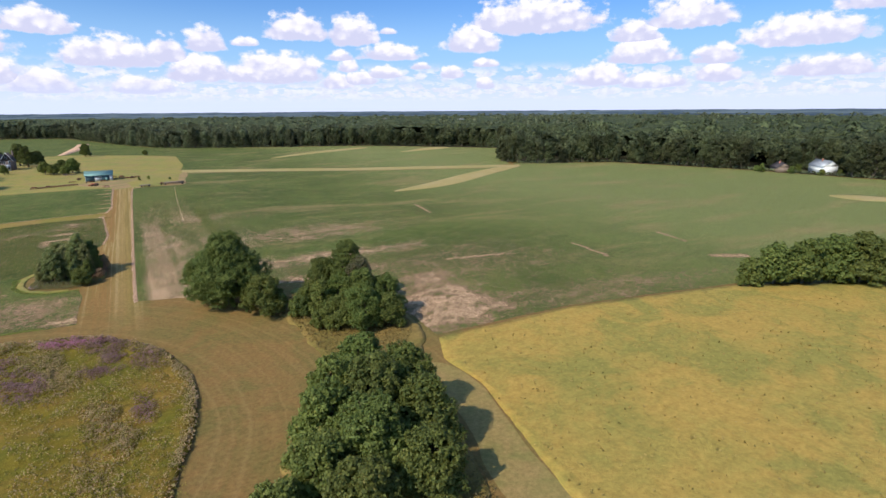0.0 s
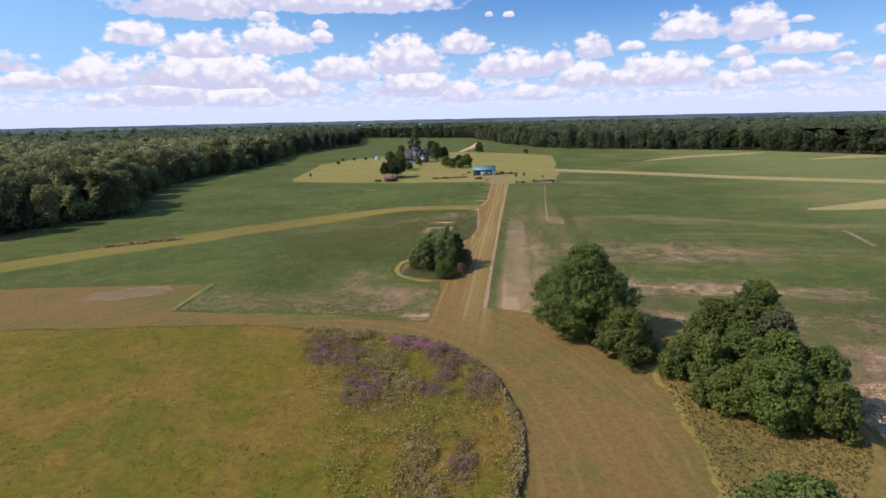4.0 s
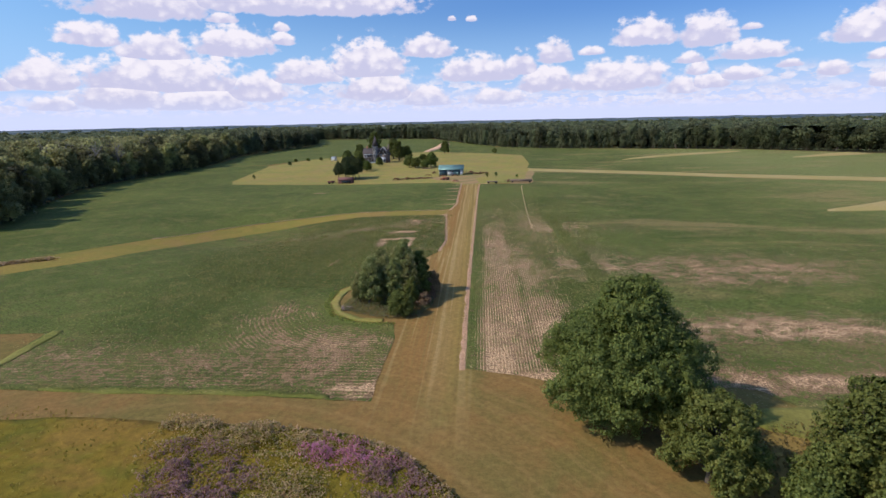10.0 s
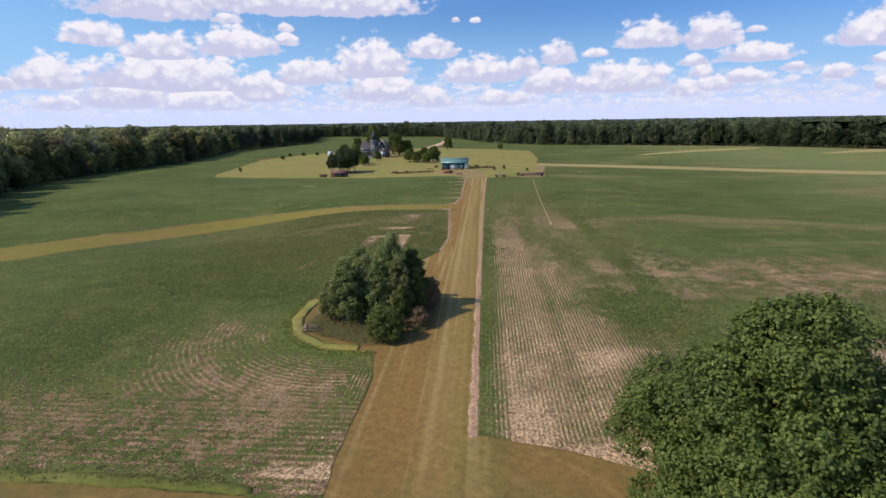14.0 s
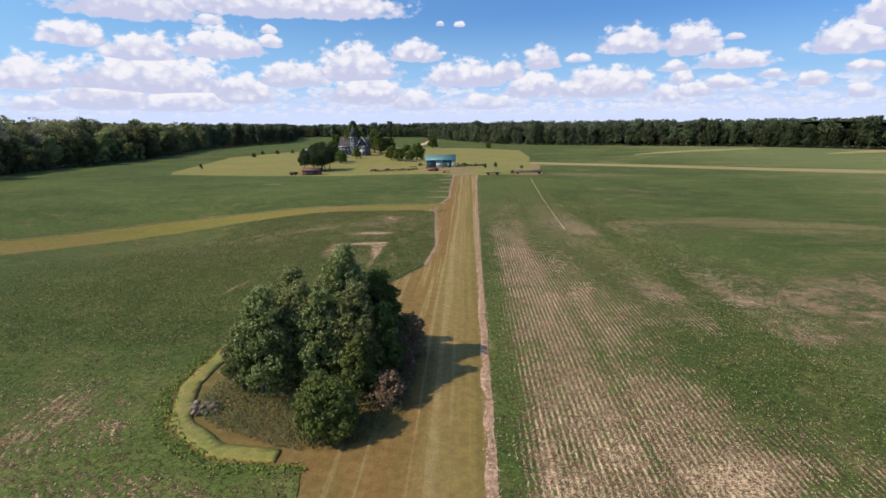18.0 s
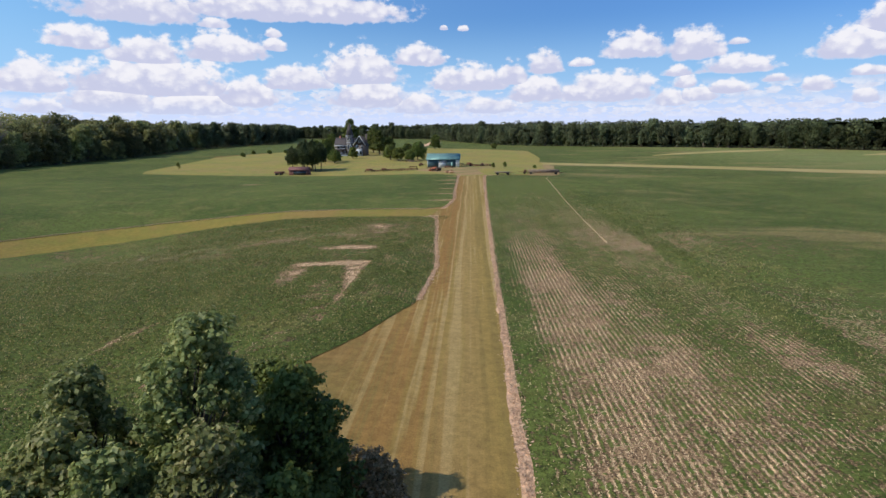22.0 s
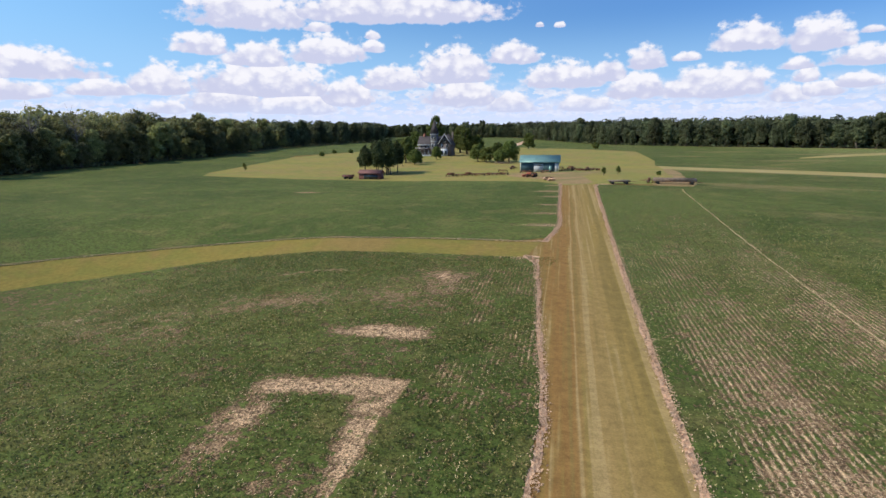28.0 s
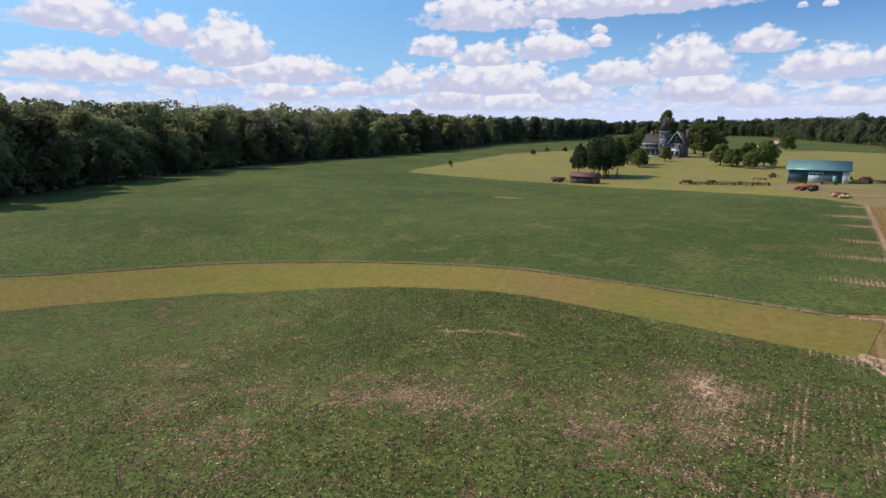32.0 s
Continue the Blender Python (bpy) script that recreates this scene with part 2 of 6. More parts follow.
def grass_material(name, cols, stripes=False, tall=0.0):
    """Grass: dry, mid and green tones in large drifts, with fine blades."""
    m, n, b, pos = material(name, 0.95, 0.1)
    big = n.noise(pos, 0.045, 5, 0.6, 0.4)
    mid = n.noise(n.vec("ADD", pos, (40, 0, 0)), 0.28, 5, 0.6)
    tuft = n.noise(pos, 1.7, 4, 0.65)
    fine = n.noise(pos, 9.0, 3, 0.7)
    f = n.math("ADD", n.math("MULTIPLY", big, 0.55), n.math("MULTIPLY", mid, 0.45))
    col = n.mix(n.ramp(f, 0.42, 0.58), cols[0], cols[1])
    col = n.mix(n.math("MULTIPLY", n.ramp(n.noise(n.vec("ADD", pos, (0, 90, 5)), 0.075, 6, 0.66, 0.6), 0.45, 0.62), 0.9), col, cols[2])
    if stripes:
        sx = n.add("ShaderNodeSeparateXYZ", i0=pos).outputs
        ax, ay = n.math("ADD", sx[0], 24.0), n.math("SUBTRACT", sx[1], 70.0)
        arc = n.math("SQRT", n.math("ADD", n.math("MULTIPLY", ax, ax), n.math("MULTIPLY", n.math("MULTIPLY", ay, ay), 0.8)))
        arc = n.math("ADD", arc, n.math("MULTIPLY", n.math("SUBTRACT", mid, 0.5), 1.5))
        pas = n.add("ShaderNodeTexNoise", {"noise_dimensions": "1D"}, W=arc, Scale=0.75, Detail=3.0, Roughness=0.6).outputs[0]
        col = n.mix(n.math("MULTIPLY", n.ramp(pas, 0.50, 0.70), 0.30), col, (0.275, 0.175, 0.068, 1))
        col = n.mix(n.math("MULTIPLY", n.ramp(pas, 0.48, 0.30), 0.30), col, (0.160, 0.122, 0.036, 1))
        # passes of the mower along the lane
        along = n.vec("MULTIPLY", pos, (1.0, 0.035, 1.0))
        wob = n.math("ADD", sx[0], n.math("MULTIPLY", n.math("SUBTRACT", n.noise(along, 0.35, 2), 0.5), 0.9))
        st = n.add("ShaderNodeTexNoise", {"noise_dimensions": "1D"}, W=wob, Scale=1.1, Detail=2.0, Roughness=0.5).outputs[0]
        drift = n.noise(n.vec("ADD", along, (3, 1, 0)), 0.9, 4, 0.6)
        infl = n.math("MULTIPLY", n.ramp(sx[0], -13.0, -6.0), n.ramp(sx[1], 96.0, 130.0))
        infl = n.math("MULTIPLY", infl, n.ramp(sx[0], 3.0, 0.5))
        across = n.math("ADD", wob, n.math("MULTIPLY", n.math("SUBTRACT", drift, 0.5), 2.6))
        pale = n.mix(n.ramp(across, -5.0, -2.8), (0.250, 0.132, 0.042, 1), (0.290, 0.188, 0.068, 1))
        pale = n.mix(n.ramp(across, -2.6, -0.9), pale, (0.272, 0.180, 0.055, 1))
        pale = n.mix(n.math("MULTIPLY", n.ramp(drift, 0.50, 0.62), 0.45), pale, (0.235, 0.170, 0.045, 1))
        streak = n.math("ADD", st, n.math("MULTIPLY", n.math("SUBTRACT", drift, 0.5), 0.8))
        pale = n.mix(n.math("MULTIPLY", n.ramp(streak, 0.47, 0.36), 0.75), pale, (0.205, 0.140, 0.045, 1))
        pale = n.mix(n.math("MULTIPLY", n.ramp(streak, 0.52, 0.64), 0.8), pale, (0.370, 0.252, 0.108, 1))
        wear = n.ramp(sx[1], 150.0, 190.0, 0.70, 0.95)
        col = n.mix(n.math("MULTIPLY", infl, wear), col, pale)
    shade = n.math("ADD", n.math("MULTIPLY", tuft, 0.55), n.math("MULTIPLY", fine, 0.45))
    if tall:
        shade = n.math("ADD", n.math("MULTIPLY", shade, 0.65), n.math("MULTIPLY", n.noise(pos, 0.75, 4, 0.6, 0.5), 0.35))
    # the bump's noise also scales the colour, low spots darker than tufts
    k = n.ramp(shade, 0.3, 0.72, 1.0 - 0.40 * tall if tall else 0.74, 1.0 + 0.38 * tall if tall else 1.26)
    kk = n.add("ShaderNodeCombineXYZ", i0=k, i1=k, i2=k).outputs[0]
    n.put(b.inputs["Base Color"], n.mix(1.0, col, kk, "MULTIPLY"))
    bump(n, b, shade, 0.7, 0.25 if tall else 0.12)
    return m


def crop_material(name, row=0.38):
    """A bean crop: leaf green where the stand is closed, straw and soil where it is thin; drilled in rows."""
    m, n, b, pos = material(name, 0.9, 0.1)
    cover = n.add("ShaderNodeAttribute", {"attribute_name": "cover"}).outputs["Fac"]
    s = n.add("ShaderNodeSeparateXYZ", i0=pos).outputs
    wob = n.math("MULTIPLY", n.math("SUBTRACT", n.noise(pos, 0.15, 2), 0.5), 0.14)
    # rows run along the lane, and bend round the grass island
    dx, dy = n.math("ADD", s[0], 13.0), n.math("SUBTRACT", s[1], 142.0)
    ring = n.math("SQRT", n.math("ADD", n.math("MULTIPLY", dx, dx), n.math("MULTIPLY", dy, dy)))
    turn = n.math("MULTIPLY", n.math("MULTIPLY", n.ramp(ring, 9.0, 10.0), n.ramp(ring, 31.0, 25.0)), n.math("MULTIPLY", n.ramp(s[0], -10.5, -12.5), n.ramp(s[1], 158.0, 146.0)))
    turn = n.math("MULTIPLY", n.math("GREATER_THAN", turn, 0.35), n.math("GREATER_THAN", s[1], 124.0))
    foot = n.math("MULTIPLY", n.math("LESS_THAN", s[1], 124.0), n.math("LESS_THAN", s[0], -6.0))
    straight = n.math("SINE", n.math("MULTIPLY", n.math("ADD", s[0], wob), 2 * math.pi / row))
    bent = n.math("SINE", n.math("MULTIPLY", n.math("ADD", ring, wob), 2 * math.pi / 0.62))
    rows = n.math("ADD", n.math("MULTIPLY", straight, n.math("SUBTRACT", 1.0, n.math("ADD", turn, foot))), n.math("MULTIPLY", bent, turn))
    across = n.math("SINE", n.math("MULTIPLY", n.math("ADD", s[1], n.math("MULTIPLY", wob, 2.0)), 2 * math.pi / 0.76))
    rows = n.math("ADD", rows, n.math("MULTIPLY", across, foot))
    big = n.noise(pos, 0.03, 4, 0.6, 0.5)
    mid = n.noise(pos, 0.20, 6, 0.7, 0.3)
    fleck = n.noise(n.vec("ADD", pos, (5, 2, 0)), 1.0, 6, 0.78)
    leaf = n.noise(pos, 2.6, 5, 0.75)
    fine = n.noise(pos, 9.0, 3, 0.75)
    gap = n.math("ADD", n.math("MULTIPLY", n.math("SUBTRACT", mid, 0.5), 1.0), n.math("MULTIPLY", n.math("SUBTRACT", leaf, 0.5), 2.2))
    gap = n.math("ADD", gap, n.math("MULTIPLY", n.math("SUBTRACT", fleck, 0.5), 2.0))
    drill = n.math("MAXIMUM", n.math("MULTIPLY", n.ramp(s[0], -2.0, 0.5), n.ramp(s[0], 30.0, 18.0)), 0.22)
    drill = n.math("MAXIMUM", drill, n.math("MULTIPLY", n.ramp(s[0], -17.0, -12.0, 0.0, 0.9), n.ramp(s[0], -4.0, -6.0)))
    drill = n.math("MAXIMUM", drill, n.math("ADD", n.math("MULTIPLY", turn, 0.75), n.math("MULTIPLY", foot, 0.50)))
    # the drill skipped here and there
    drill = n.math("MULTIPLY", drill, n.ramp(n.noise(n.vec("ADD", pos, (31, 8, 0)), 0.33, 4, 0.65), 0.38, 0.58, 0.55, 1.15))
    rows = n.math("MULTIPLY", rows, drill)
    gap = n.math("ADD", gap, n.math("MULTIPLY", rows, n.ramp(cover, 0.35, 0.85, 0.19, 0.11)))
    f = n.math("ADD", n.math("SUBTRACT", cover, 0.5), gap)
    green_here = n.ramp(f, -0.12, 0.14)
    g1 = n.mix(n.ramp(big, 0.35, 0.65), (0.066, 0.087, 0.019, 1), (0.098, 0.116, 0.027, 1))
    g1 = n.mix(n.math("MULTIPLY", n.ramp(mid, 0.46, 0.70), 0.5), g1, (0.200, 0.150, 0.056, 1))
    # far crop mixed paler eastwards: its hazy brightness is put into the colour
    g1 = n.mix(n.math("MULTIPLY", n.ramp(s[0], 80.0, 180.0), 0.75), g1, (0.185, 0.195, 0.064, 1))
    drift = n.noise(n.vec("MULTIPLY", pos, (0.018, 0.055, 1.0)), 1.0, 5, 0.62, 0.4)
    g1 = n.mix(n.math("MULTIPLY", n.math("MULTIPLY", n.ramp(drift, 0.50, 0.68), n.ramp(s[0], 5.0, 40.0)), 0.55), g1, (0.265, 0.185, 0.080, 1))
    # bare soil, with pale stalks lying between the rows
    soil = n.mix(n.ramp(fine, 0.36, 0.64), (0.172, 0.103, 0.055, 1), (0.385, 0.240, 0.132, 1))
    clod = n.noise(n.vec("ADD", pos, (7, 3, 0)), 0.9, 6, 0.7)
    soil = n.mix(n.math("MULTIPLY", n.ramp(clod, 0.48, 0.64), 0.65), soil, (0.195, 0.120, 0.062, 1))
    broken = n.noise(n.vec("MULTIPLY", pos, (3.0, 1.3, 1.0)), 1.0, 5, 0.75)
    lying = n.math("MULTIPLY", n.ramp(n.math("ADD", rows, n.math("MULTIPLY", n.math("SUBTRACT", leaf, 0.5), 2.6)), -0.45, -0.95), n.ramp(broken, 0.48, 0.62))
    bare = n.math("ADD", n.math("ADD", n.math("MULTIPLY", leaf, 0.75), n.math("MULTIPLY", fleck, 0.25)), n.ramp(cover, 0.08, 0.45, 0.15, -0.05))
    loose = n.math("MULTIPLY", n.ramp(bare, 0.56, 0.66), n.ramp(fine, 0.40, 0.58))
    soil = n.mix(n.math("MULTIPLY", loose, 0.8), soil, (0.600, 0.385, 0.220, 1))
    soil = n.mix(lying, soil, (0.740, 0.505, 0.270, 1))
    col = n.mix(green_here, soil, g1)
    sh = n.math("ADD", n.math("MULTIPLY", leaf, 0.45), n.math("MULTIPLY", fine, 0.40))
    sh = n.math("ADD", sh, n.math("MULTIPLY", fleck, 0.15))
    # colour follows the leaf bump: hollows much darker, tops lighter
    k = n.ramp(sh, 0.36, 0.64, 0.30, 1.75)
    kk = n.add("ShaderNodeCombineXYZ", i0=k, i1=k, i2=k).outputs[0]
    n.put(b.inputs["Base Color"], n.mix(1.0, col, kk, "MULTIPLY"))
    bump(n, b, n.math("ADD", sh, n.math("MULTIPLY", green_here, 0.5)), 0.7, 0.25)
    return m


def leaf_material(name, dark, light, warm=None, share=0.12, spread=0.24, stand=0.0, vary=0.34):
    m, n, b, pos = material(name, 0.6, 0.25)
    rnd = n.add("ShaderNodeNewGeometry").outputs["Random Per Island"]
    obj = n.add("ShaderNodeObjectInfo").outputs["Random"]
    big = n.noise(pos, 0.35, 3, 0.6)
    f = n.math("ADD", n.math("MULTIPLY", rnd, vary), n.math("MULTIPLY", big, 1.0 - vary))
    col = n.mix(n.ramp(f, 0.2, 0.8), dark, light)
    if warm:
        col = n.mix(n.ramp(n.math("ADD", rnd, n.math("MULTIPLY", big, 0.4)), 1.3 - share * 2, 1.32 - share), col, warm)
    hsv = n.add("ShaderNodeHueSaturation", Color=col)
    value = n.math("ADD", 1.02 - spread / 2, n.math("MULTIPLY", obj, spread))
    if stand:
        # whole crowns differ in tone
        value = n.math("MULTIPLY", value, n.ramp(n.noise(pos, 0.085, 2, 0.5), 0.34, 0.66, 1.0 - stand, 1.0 + stand))
    n.put(hsv.inputs["Hue"], n.math("ADD", 0.487, n.math("MULTIPLY", obj, 0.030)))
    n.put(hsv.inputs["Value"], value)
    n.put(b.inputs["Base Color"], hsv.outputs[0])
    tr = n.add("ShaderNodeBsdfTranslucent", Color=hsv.outputs[0])
    mx = n.add("ShaderNodeMixShader", i0=0.45, i1=b.outputs[0], i2=tr.outputs[0])
    for o in [q for q in m.node_tree.nodes if q.type == "OUTPUT_MATERIAL"]:
        n.put(o.inputs["Surface"], mx)
    return m


MOWN = grass_material("mown_dry_grass", [(0.212, 0.121, 0.041), (0.186, 0.121, 0.040), (0.149, 0.116, 0.035)], stripes=True)
LAWN = grass_material("yellowing_lawn", [(0.285, 0.225, 0.060), (0.215, 0.205, 0.056), (0.28, 0.20, 0.072)])
WATERWAY = grass_material("grass_strip", [(0.232, 0.170, 0.040), (0.190, 0.165, 0.036), (0.245, 0.160, 0.050)])
GOLD = grass_material("golden_meadow", [(0.385, 0.245, 0.060), (0.325, 0.235, 0.057), (0.240, 0.205, 0.050)], tall=0.75)
OLIVE = grass_material("olive_meadow", [(0.172, 0.122, 0.015), (0.128, 0.114, 0.015), (0.215, 0.128, 0.027)], tall=1.0)
ROUGH = grass_material("rough_weeds", [(0.215, 0.145, 0.042), (0.170, 0.135, 0.036), (0.25, 0.165, 0.052)], tall=0.8)
VERGE_GRASS = grass_material("verge", [(0.16, 0.165, 0.036), (0.135, 0.14, 0.032), (0.20, 0.18, 0.05)], tall=0.8)
STALK = plain("pale_stalks", (0.78, 0.55, 0.32), 0.3, 0.9, 3.0)
TRACK = grass_material("track_grass", [(0.285, 0.19, 0.072), (0.25, 0.185, 0.064), (0.19, 0.165, 0.05)])
PALE = grass_material("pale_strip", [(0.36, 0.265, 0.105), (0.32, 0.255, 0.095), (0.38, 0.285, 0.13)])
LITTER = plain("husk_litter", (0.52, 0.335, 0.215), 0.5, 0.9, 3.0)
# very dark tones, so that no bright ground shows between the trunks
FLOOR = grass_material("dark_woods_ground", [(0.045, 0.038, 0.02), (0.04, 0.045, 0.02), (0.06, 0.045, 0.025)])
DIRT = grass_material("worn_dirt", [(0.33, 0.205, 0.105), (0.28, 0.19, 0.085), (0.22, 0.18, 0.065)])
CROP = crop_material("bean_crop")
STRAW = plain("straw_litter", (0.50, 0.30, 0.185), 0.6, 0.95, 2.4)
BARK = plain("bark", (0.10, 0.08, 0.06), 0.35, 0.9, 3.0)
LEAF = leaf_material("leaves_green", (0.078, 0.102, 0.024), (0.205, 0.228, 0.052), (0.27, 0.26, 0.070), 0.08)
LEAF_DULL = leaf_material("leaves_brownish", (0.098, 0.092, 0.045), (0.205, 0.185, 0.085), (0.25, 0.19, 0.11), 0.15)
LEAF_ISLAND = leaf_material("leaves_grey_green", (0.122, 0.144, 0.044), (0.310, 0.325, 0.105), (0.44, 0.41, 0.18), 0.2)
LEAF_BUSH = leaf_material("leaves_bright", (0.100, 0.132, 0.030), (0.240, 0.270, 0.062), (0.31, 0.30, 0.08), 0.08)
LEAF_WOOD = leaf_material("leaves_woodland", (0.125, 0.132, 0.052), (0.350, 0.325, 0.130), (0.36, 0.27, 0.13), 0.08, spread=0.6, stand=0.5, vary=0.15)
# darker, bluer leaf copy: shade and haze of the far woods in its colour
LEAF_FAR = leaf_material("leaves_far_shaded", (0.075, 0.090, 0.045), (0.190, 0.200, 0.098), None, spread=0.4, stand=0.35, vary=0.12)
LEAF_EDGE = leaf_material("leaves_light_edge", (0.056, 0.068, 0.031), (0.140, 0.150, 0.062), (0.20, 0.18, 0.085), 0.05, spread=0.4, stand=0.40, vary=0.15)
REDLEAF = leaf_material("leaves_reddish", (0.170, 0.115, 0.062), (0.350, 0.240, 0.135), (0.44, 0.29, 0.18), 0.25)
NEEDLE = leaf_material("needles", (0.052, 0.070, 0.030), (0.140, 0.158, 0.064))
BEAN = leaf_material("bean_leaves", (0.080, 0.090, 0.022), (0.210, 0.196, 0.052), (0.44, 0.32, 0.15), 0.20, vary=0.6)
TEAL_ROOF = plain("teal_roof_metal", (0.17, 0.29, 0.265), 0.15, 0.45, 0.7, 0.2)
TEAL_WALL = plain("dark_teal_siding", (0.045, 0.085, 0.10), 0.2, 0.6, 1.0)
PALE_DOOR = plain("weathered_white_paint", (0.46, 0.47, 0.49), 0.15, 0.65, 1.0)
WHITE = plain("white_paint", (0.72, 0.72, 0.70), 0.1, 0.6, 1.0)
GREY_SIDING = plain("grey_siding", (0.160, 0.122, 0.105), 0.2, 0.8, 1.5)
SLATE = plain("dark_shingles", (0.062, 0.050, 0.050), 0.3, 0.85, 2.0)
BRICK = plain("red_brick", (0.28, 0.12, 0.085), 0.25, 0.9, 2.5)
TOWER = plain("pale_grey_siding", (0.185, 0.165, 0.160), 0.2, 0.8, 1.5)
RUST = plain("rusty_iron", (0.16, 0.075, 0.045), 0.4, 0.85, 3.0)
WOOD = plain("weathered_wood", (0.22, 0.16, 0.12), 0.35, 0.85, 2.0)
BARNRED = plain("faded_red_boards", (0.17, 0.075, 0.065), 0.3, 0.85, 1.5)
GLASS = plain("dark_window", (0.02, 0.025, 0.03), 0.2, 0.1, 1.0, 0.0, 0.6)
TRACTOR = plain("orange_red_paint", (0.30, 0.085, 0.045), 0.35, 0.6, 2.0)
RUBBER = plain("black_rubber", (0.02, 0.02, 0.02), 0.2, 0.8, 2.0)
GALV = plain("galvanised_metal", (0.42, 0.43, 0.44), 0.2, 0.5, 2.0, 0.4)


# ---------- ground shape ----------
BUMPS = ((5, 305, 45, 70, 1.5), (-65, 340, 45, 50, -1.3), (30, 400, 60, 50, -1.2), (10, 78, 40, 30, -1.2), (13, 155, 22, 25, 0.8), (115, 240, 50, 50, -1.2), (-62, 216.7, 25, 24, -3.1), (-71.5, 205.4, 25.5, 27, -2.0))


def hgt(x, y):
    """Height of the ground, gently rolling."""
    z = 0.0 * (x + y)
    for cx, cy, rx, ry, a in BUMPS:
        z = z + a * np.exp(-((x - cx) / rx) ** 2 - ((y - cy) / ry) ** 2)
    return z


def vnoise(x, y, seed=0):
    """Value noise on a lattice, 0 to 1."""
    xi, yi = np.floor(x).astype(np.int64), np.floor(y).astype(np.int64)
    fx, fy = x - xi, y - yi
    fx, fy = fx * fx * (3 - 2 * fx), fy * fy * (3 - 2 * fy)

    def h(a, b):
        v = np.sin(a * 127.1 + b * 311.7 + seed * 74.7) * 43758.5453
        return v - np.floor(v)
    return (h(xi, yi) * (1 - fx) + h(xi + 1, yi) * fx) * (1 - fy) + (h(xi, yi + 1) * (1 - fx) + h(xi + 1, yi + 1) * fx) * fy


def fbm(x, y, seed=0):
    return 0.55 * vnoise(x, y, seed) + 0.3 * vnoise(x * 2.1, y * 2.1, seed + 1) + 0.15 * vnoise(x * 4.3, y * 4.3, seed + 2)


def curve(pts, step=2.0, rag=0.0, seed=1, closed=True, smooth=True):
    """A line through a few corners: rounded, divided, and ragged by the given metres."""
    p = np.array(pts, float)
    k = len(p)
    out = []
    for i in range(k if closed else k - 1):
        p1, p2 = p[i], p[(i + 1) % k]
        p0 = p[i - 1] if closed or i else p1
        p3 = p[(i + 2) % k] if closed or i + 2 < k else p2
        m = max(1, int(np.hypot(*(p2 - p1)) / step))
        t = np.arange(m)[:, None] / m
        if smooth:
            out.append(0.5 * (2 * p1 + (p2 - p0) * t + (2 * p0 - 5 * p1 + 4 * p2 - p3) * t ** 2 + (3 * p1 - p0 - 3 * p2 + p3) * t ** 3))
        else:
            out.append(p1 + (p2 - p1) * t)
    if not closed:
        out.append(p[-1:])
    o = np.concatenate(out)
    if rag:
        o[:, 0] += rag * 2 * (fbm(o[:, 0] * 0.6, o[:, 1] * 0.6, seed) - 0.5)
        o[:, 1] += rag * 2 * (fbm(o[:, 0] * 0.6 + 50, o[:, 1] * 0.6, seed + 5) - 0.5)
    return o


def inside(x, y, poly):
    r = np.zeros(x.shape, bool)
    px, py = poly[:, 0], poly[:, 1]
    for i in range(len(poly)):
        j = i - 1
        if py[i] == py[j]:
            continue
        c = (py[i] > y) != (py[j] > y)
        r ^= c & (x < (px[j] - px[i]) * (y - py[i]) / (py[j] - py[i]) + px[i])
    return r


def nearest(x, y, poly, closed=True):
    """Distance to a line and the nearest place on it."""
    best = np.full(x.shape, 1e9)
    bx, by = x.copy(), y.copy()
    for i in range(len(poly) if closed else len(poly) - 1):
        a, b = poly[i], poly[(i + 1) % len(poly)]
        d = b - a
        l2 = d @ d
        if l2 == 0:
            continue
        t = np.clip(((x - a[0]) * d[0] + (y - a[1]) * d[1]) / l2, 0, 1)
        qx, qy = a[0] + t * d[0], a[1] + t * d[1]
        dd = np.hypot(x - qx, y - qy)
        m = dd < best
        best[m], bx[m], by[m] = dd[m], qx[m], qy[m]
    return best, bx, by


def mesh(name, verts, faces, mats, parent=None, smooth=False, attrs=None, face_mats=None):
    """A mesh object from arrays; faces all of one size, or a list of such arrays."""
    me = bpy.data.meshes.new(name)
    verts = np.asarray(verts, np.float32)
    groups = [np.asarray(f, np.int32) for f in (faces if isinstance(faces, list) else [faces]) if len(f)]
    loops = np.concatenate([g.ravel() for g in groups])
    sizes = np.concatenate([np.full(len(g), g.shape[1], np.int32) for g in groups])
    me.vertices.add(len(verts))
    me.vertices.foreach_set("co", verts.ravel())
    me.loops.add(len(loops))
    me.loops.foreach_set("vertex_index", loops)
    me.polygons.add(len(sizes))
    me.polygons.foreach_set("loop_start", np.concatenate([[0], np.cumsum(sizes)[:-1]]).astype(np.int32))
    me.polygons.foreach_set("loop_total", sizes)
    for m in mats if isinstance(mats, (list, tuple)) else [mats]:
        me.materials.append(m)
    if face_mats is not None:
        me.polygons.foreach_set("material_index", np.asarray(face_mats, np.int32))
    if smooth:
        me.polygons.foreach_set("use_smooth", np.ones(len(sizes), bool))
    for k, v in (attrs or {}).items():
        me.attributes.new(k, "FLOAT", "POINT").data.foreach_set("value", np.asarray(v, np.float32))
    me.update(calc_edges=True)
    ob = new(name, me)
    if parent:
        ob.parent = parent
    return ob


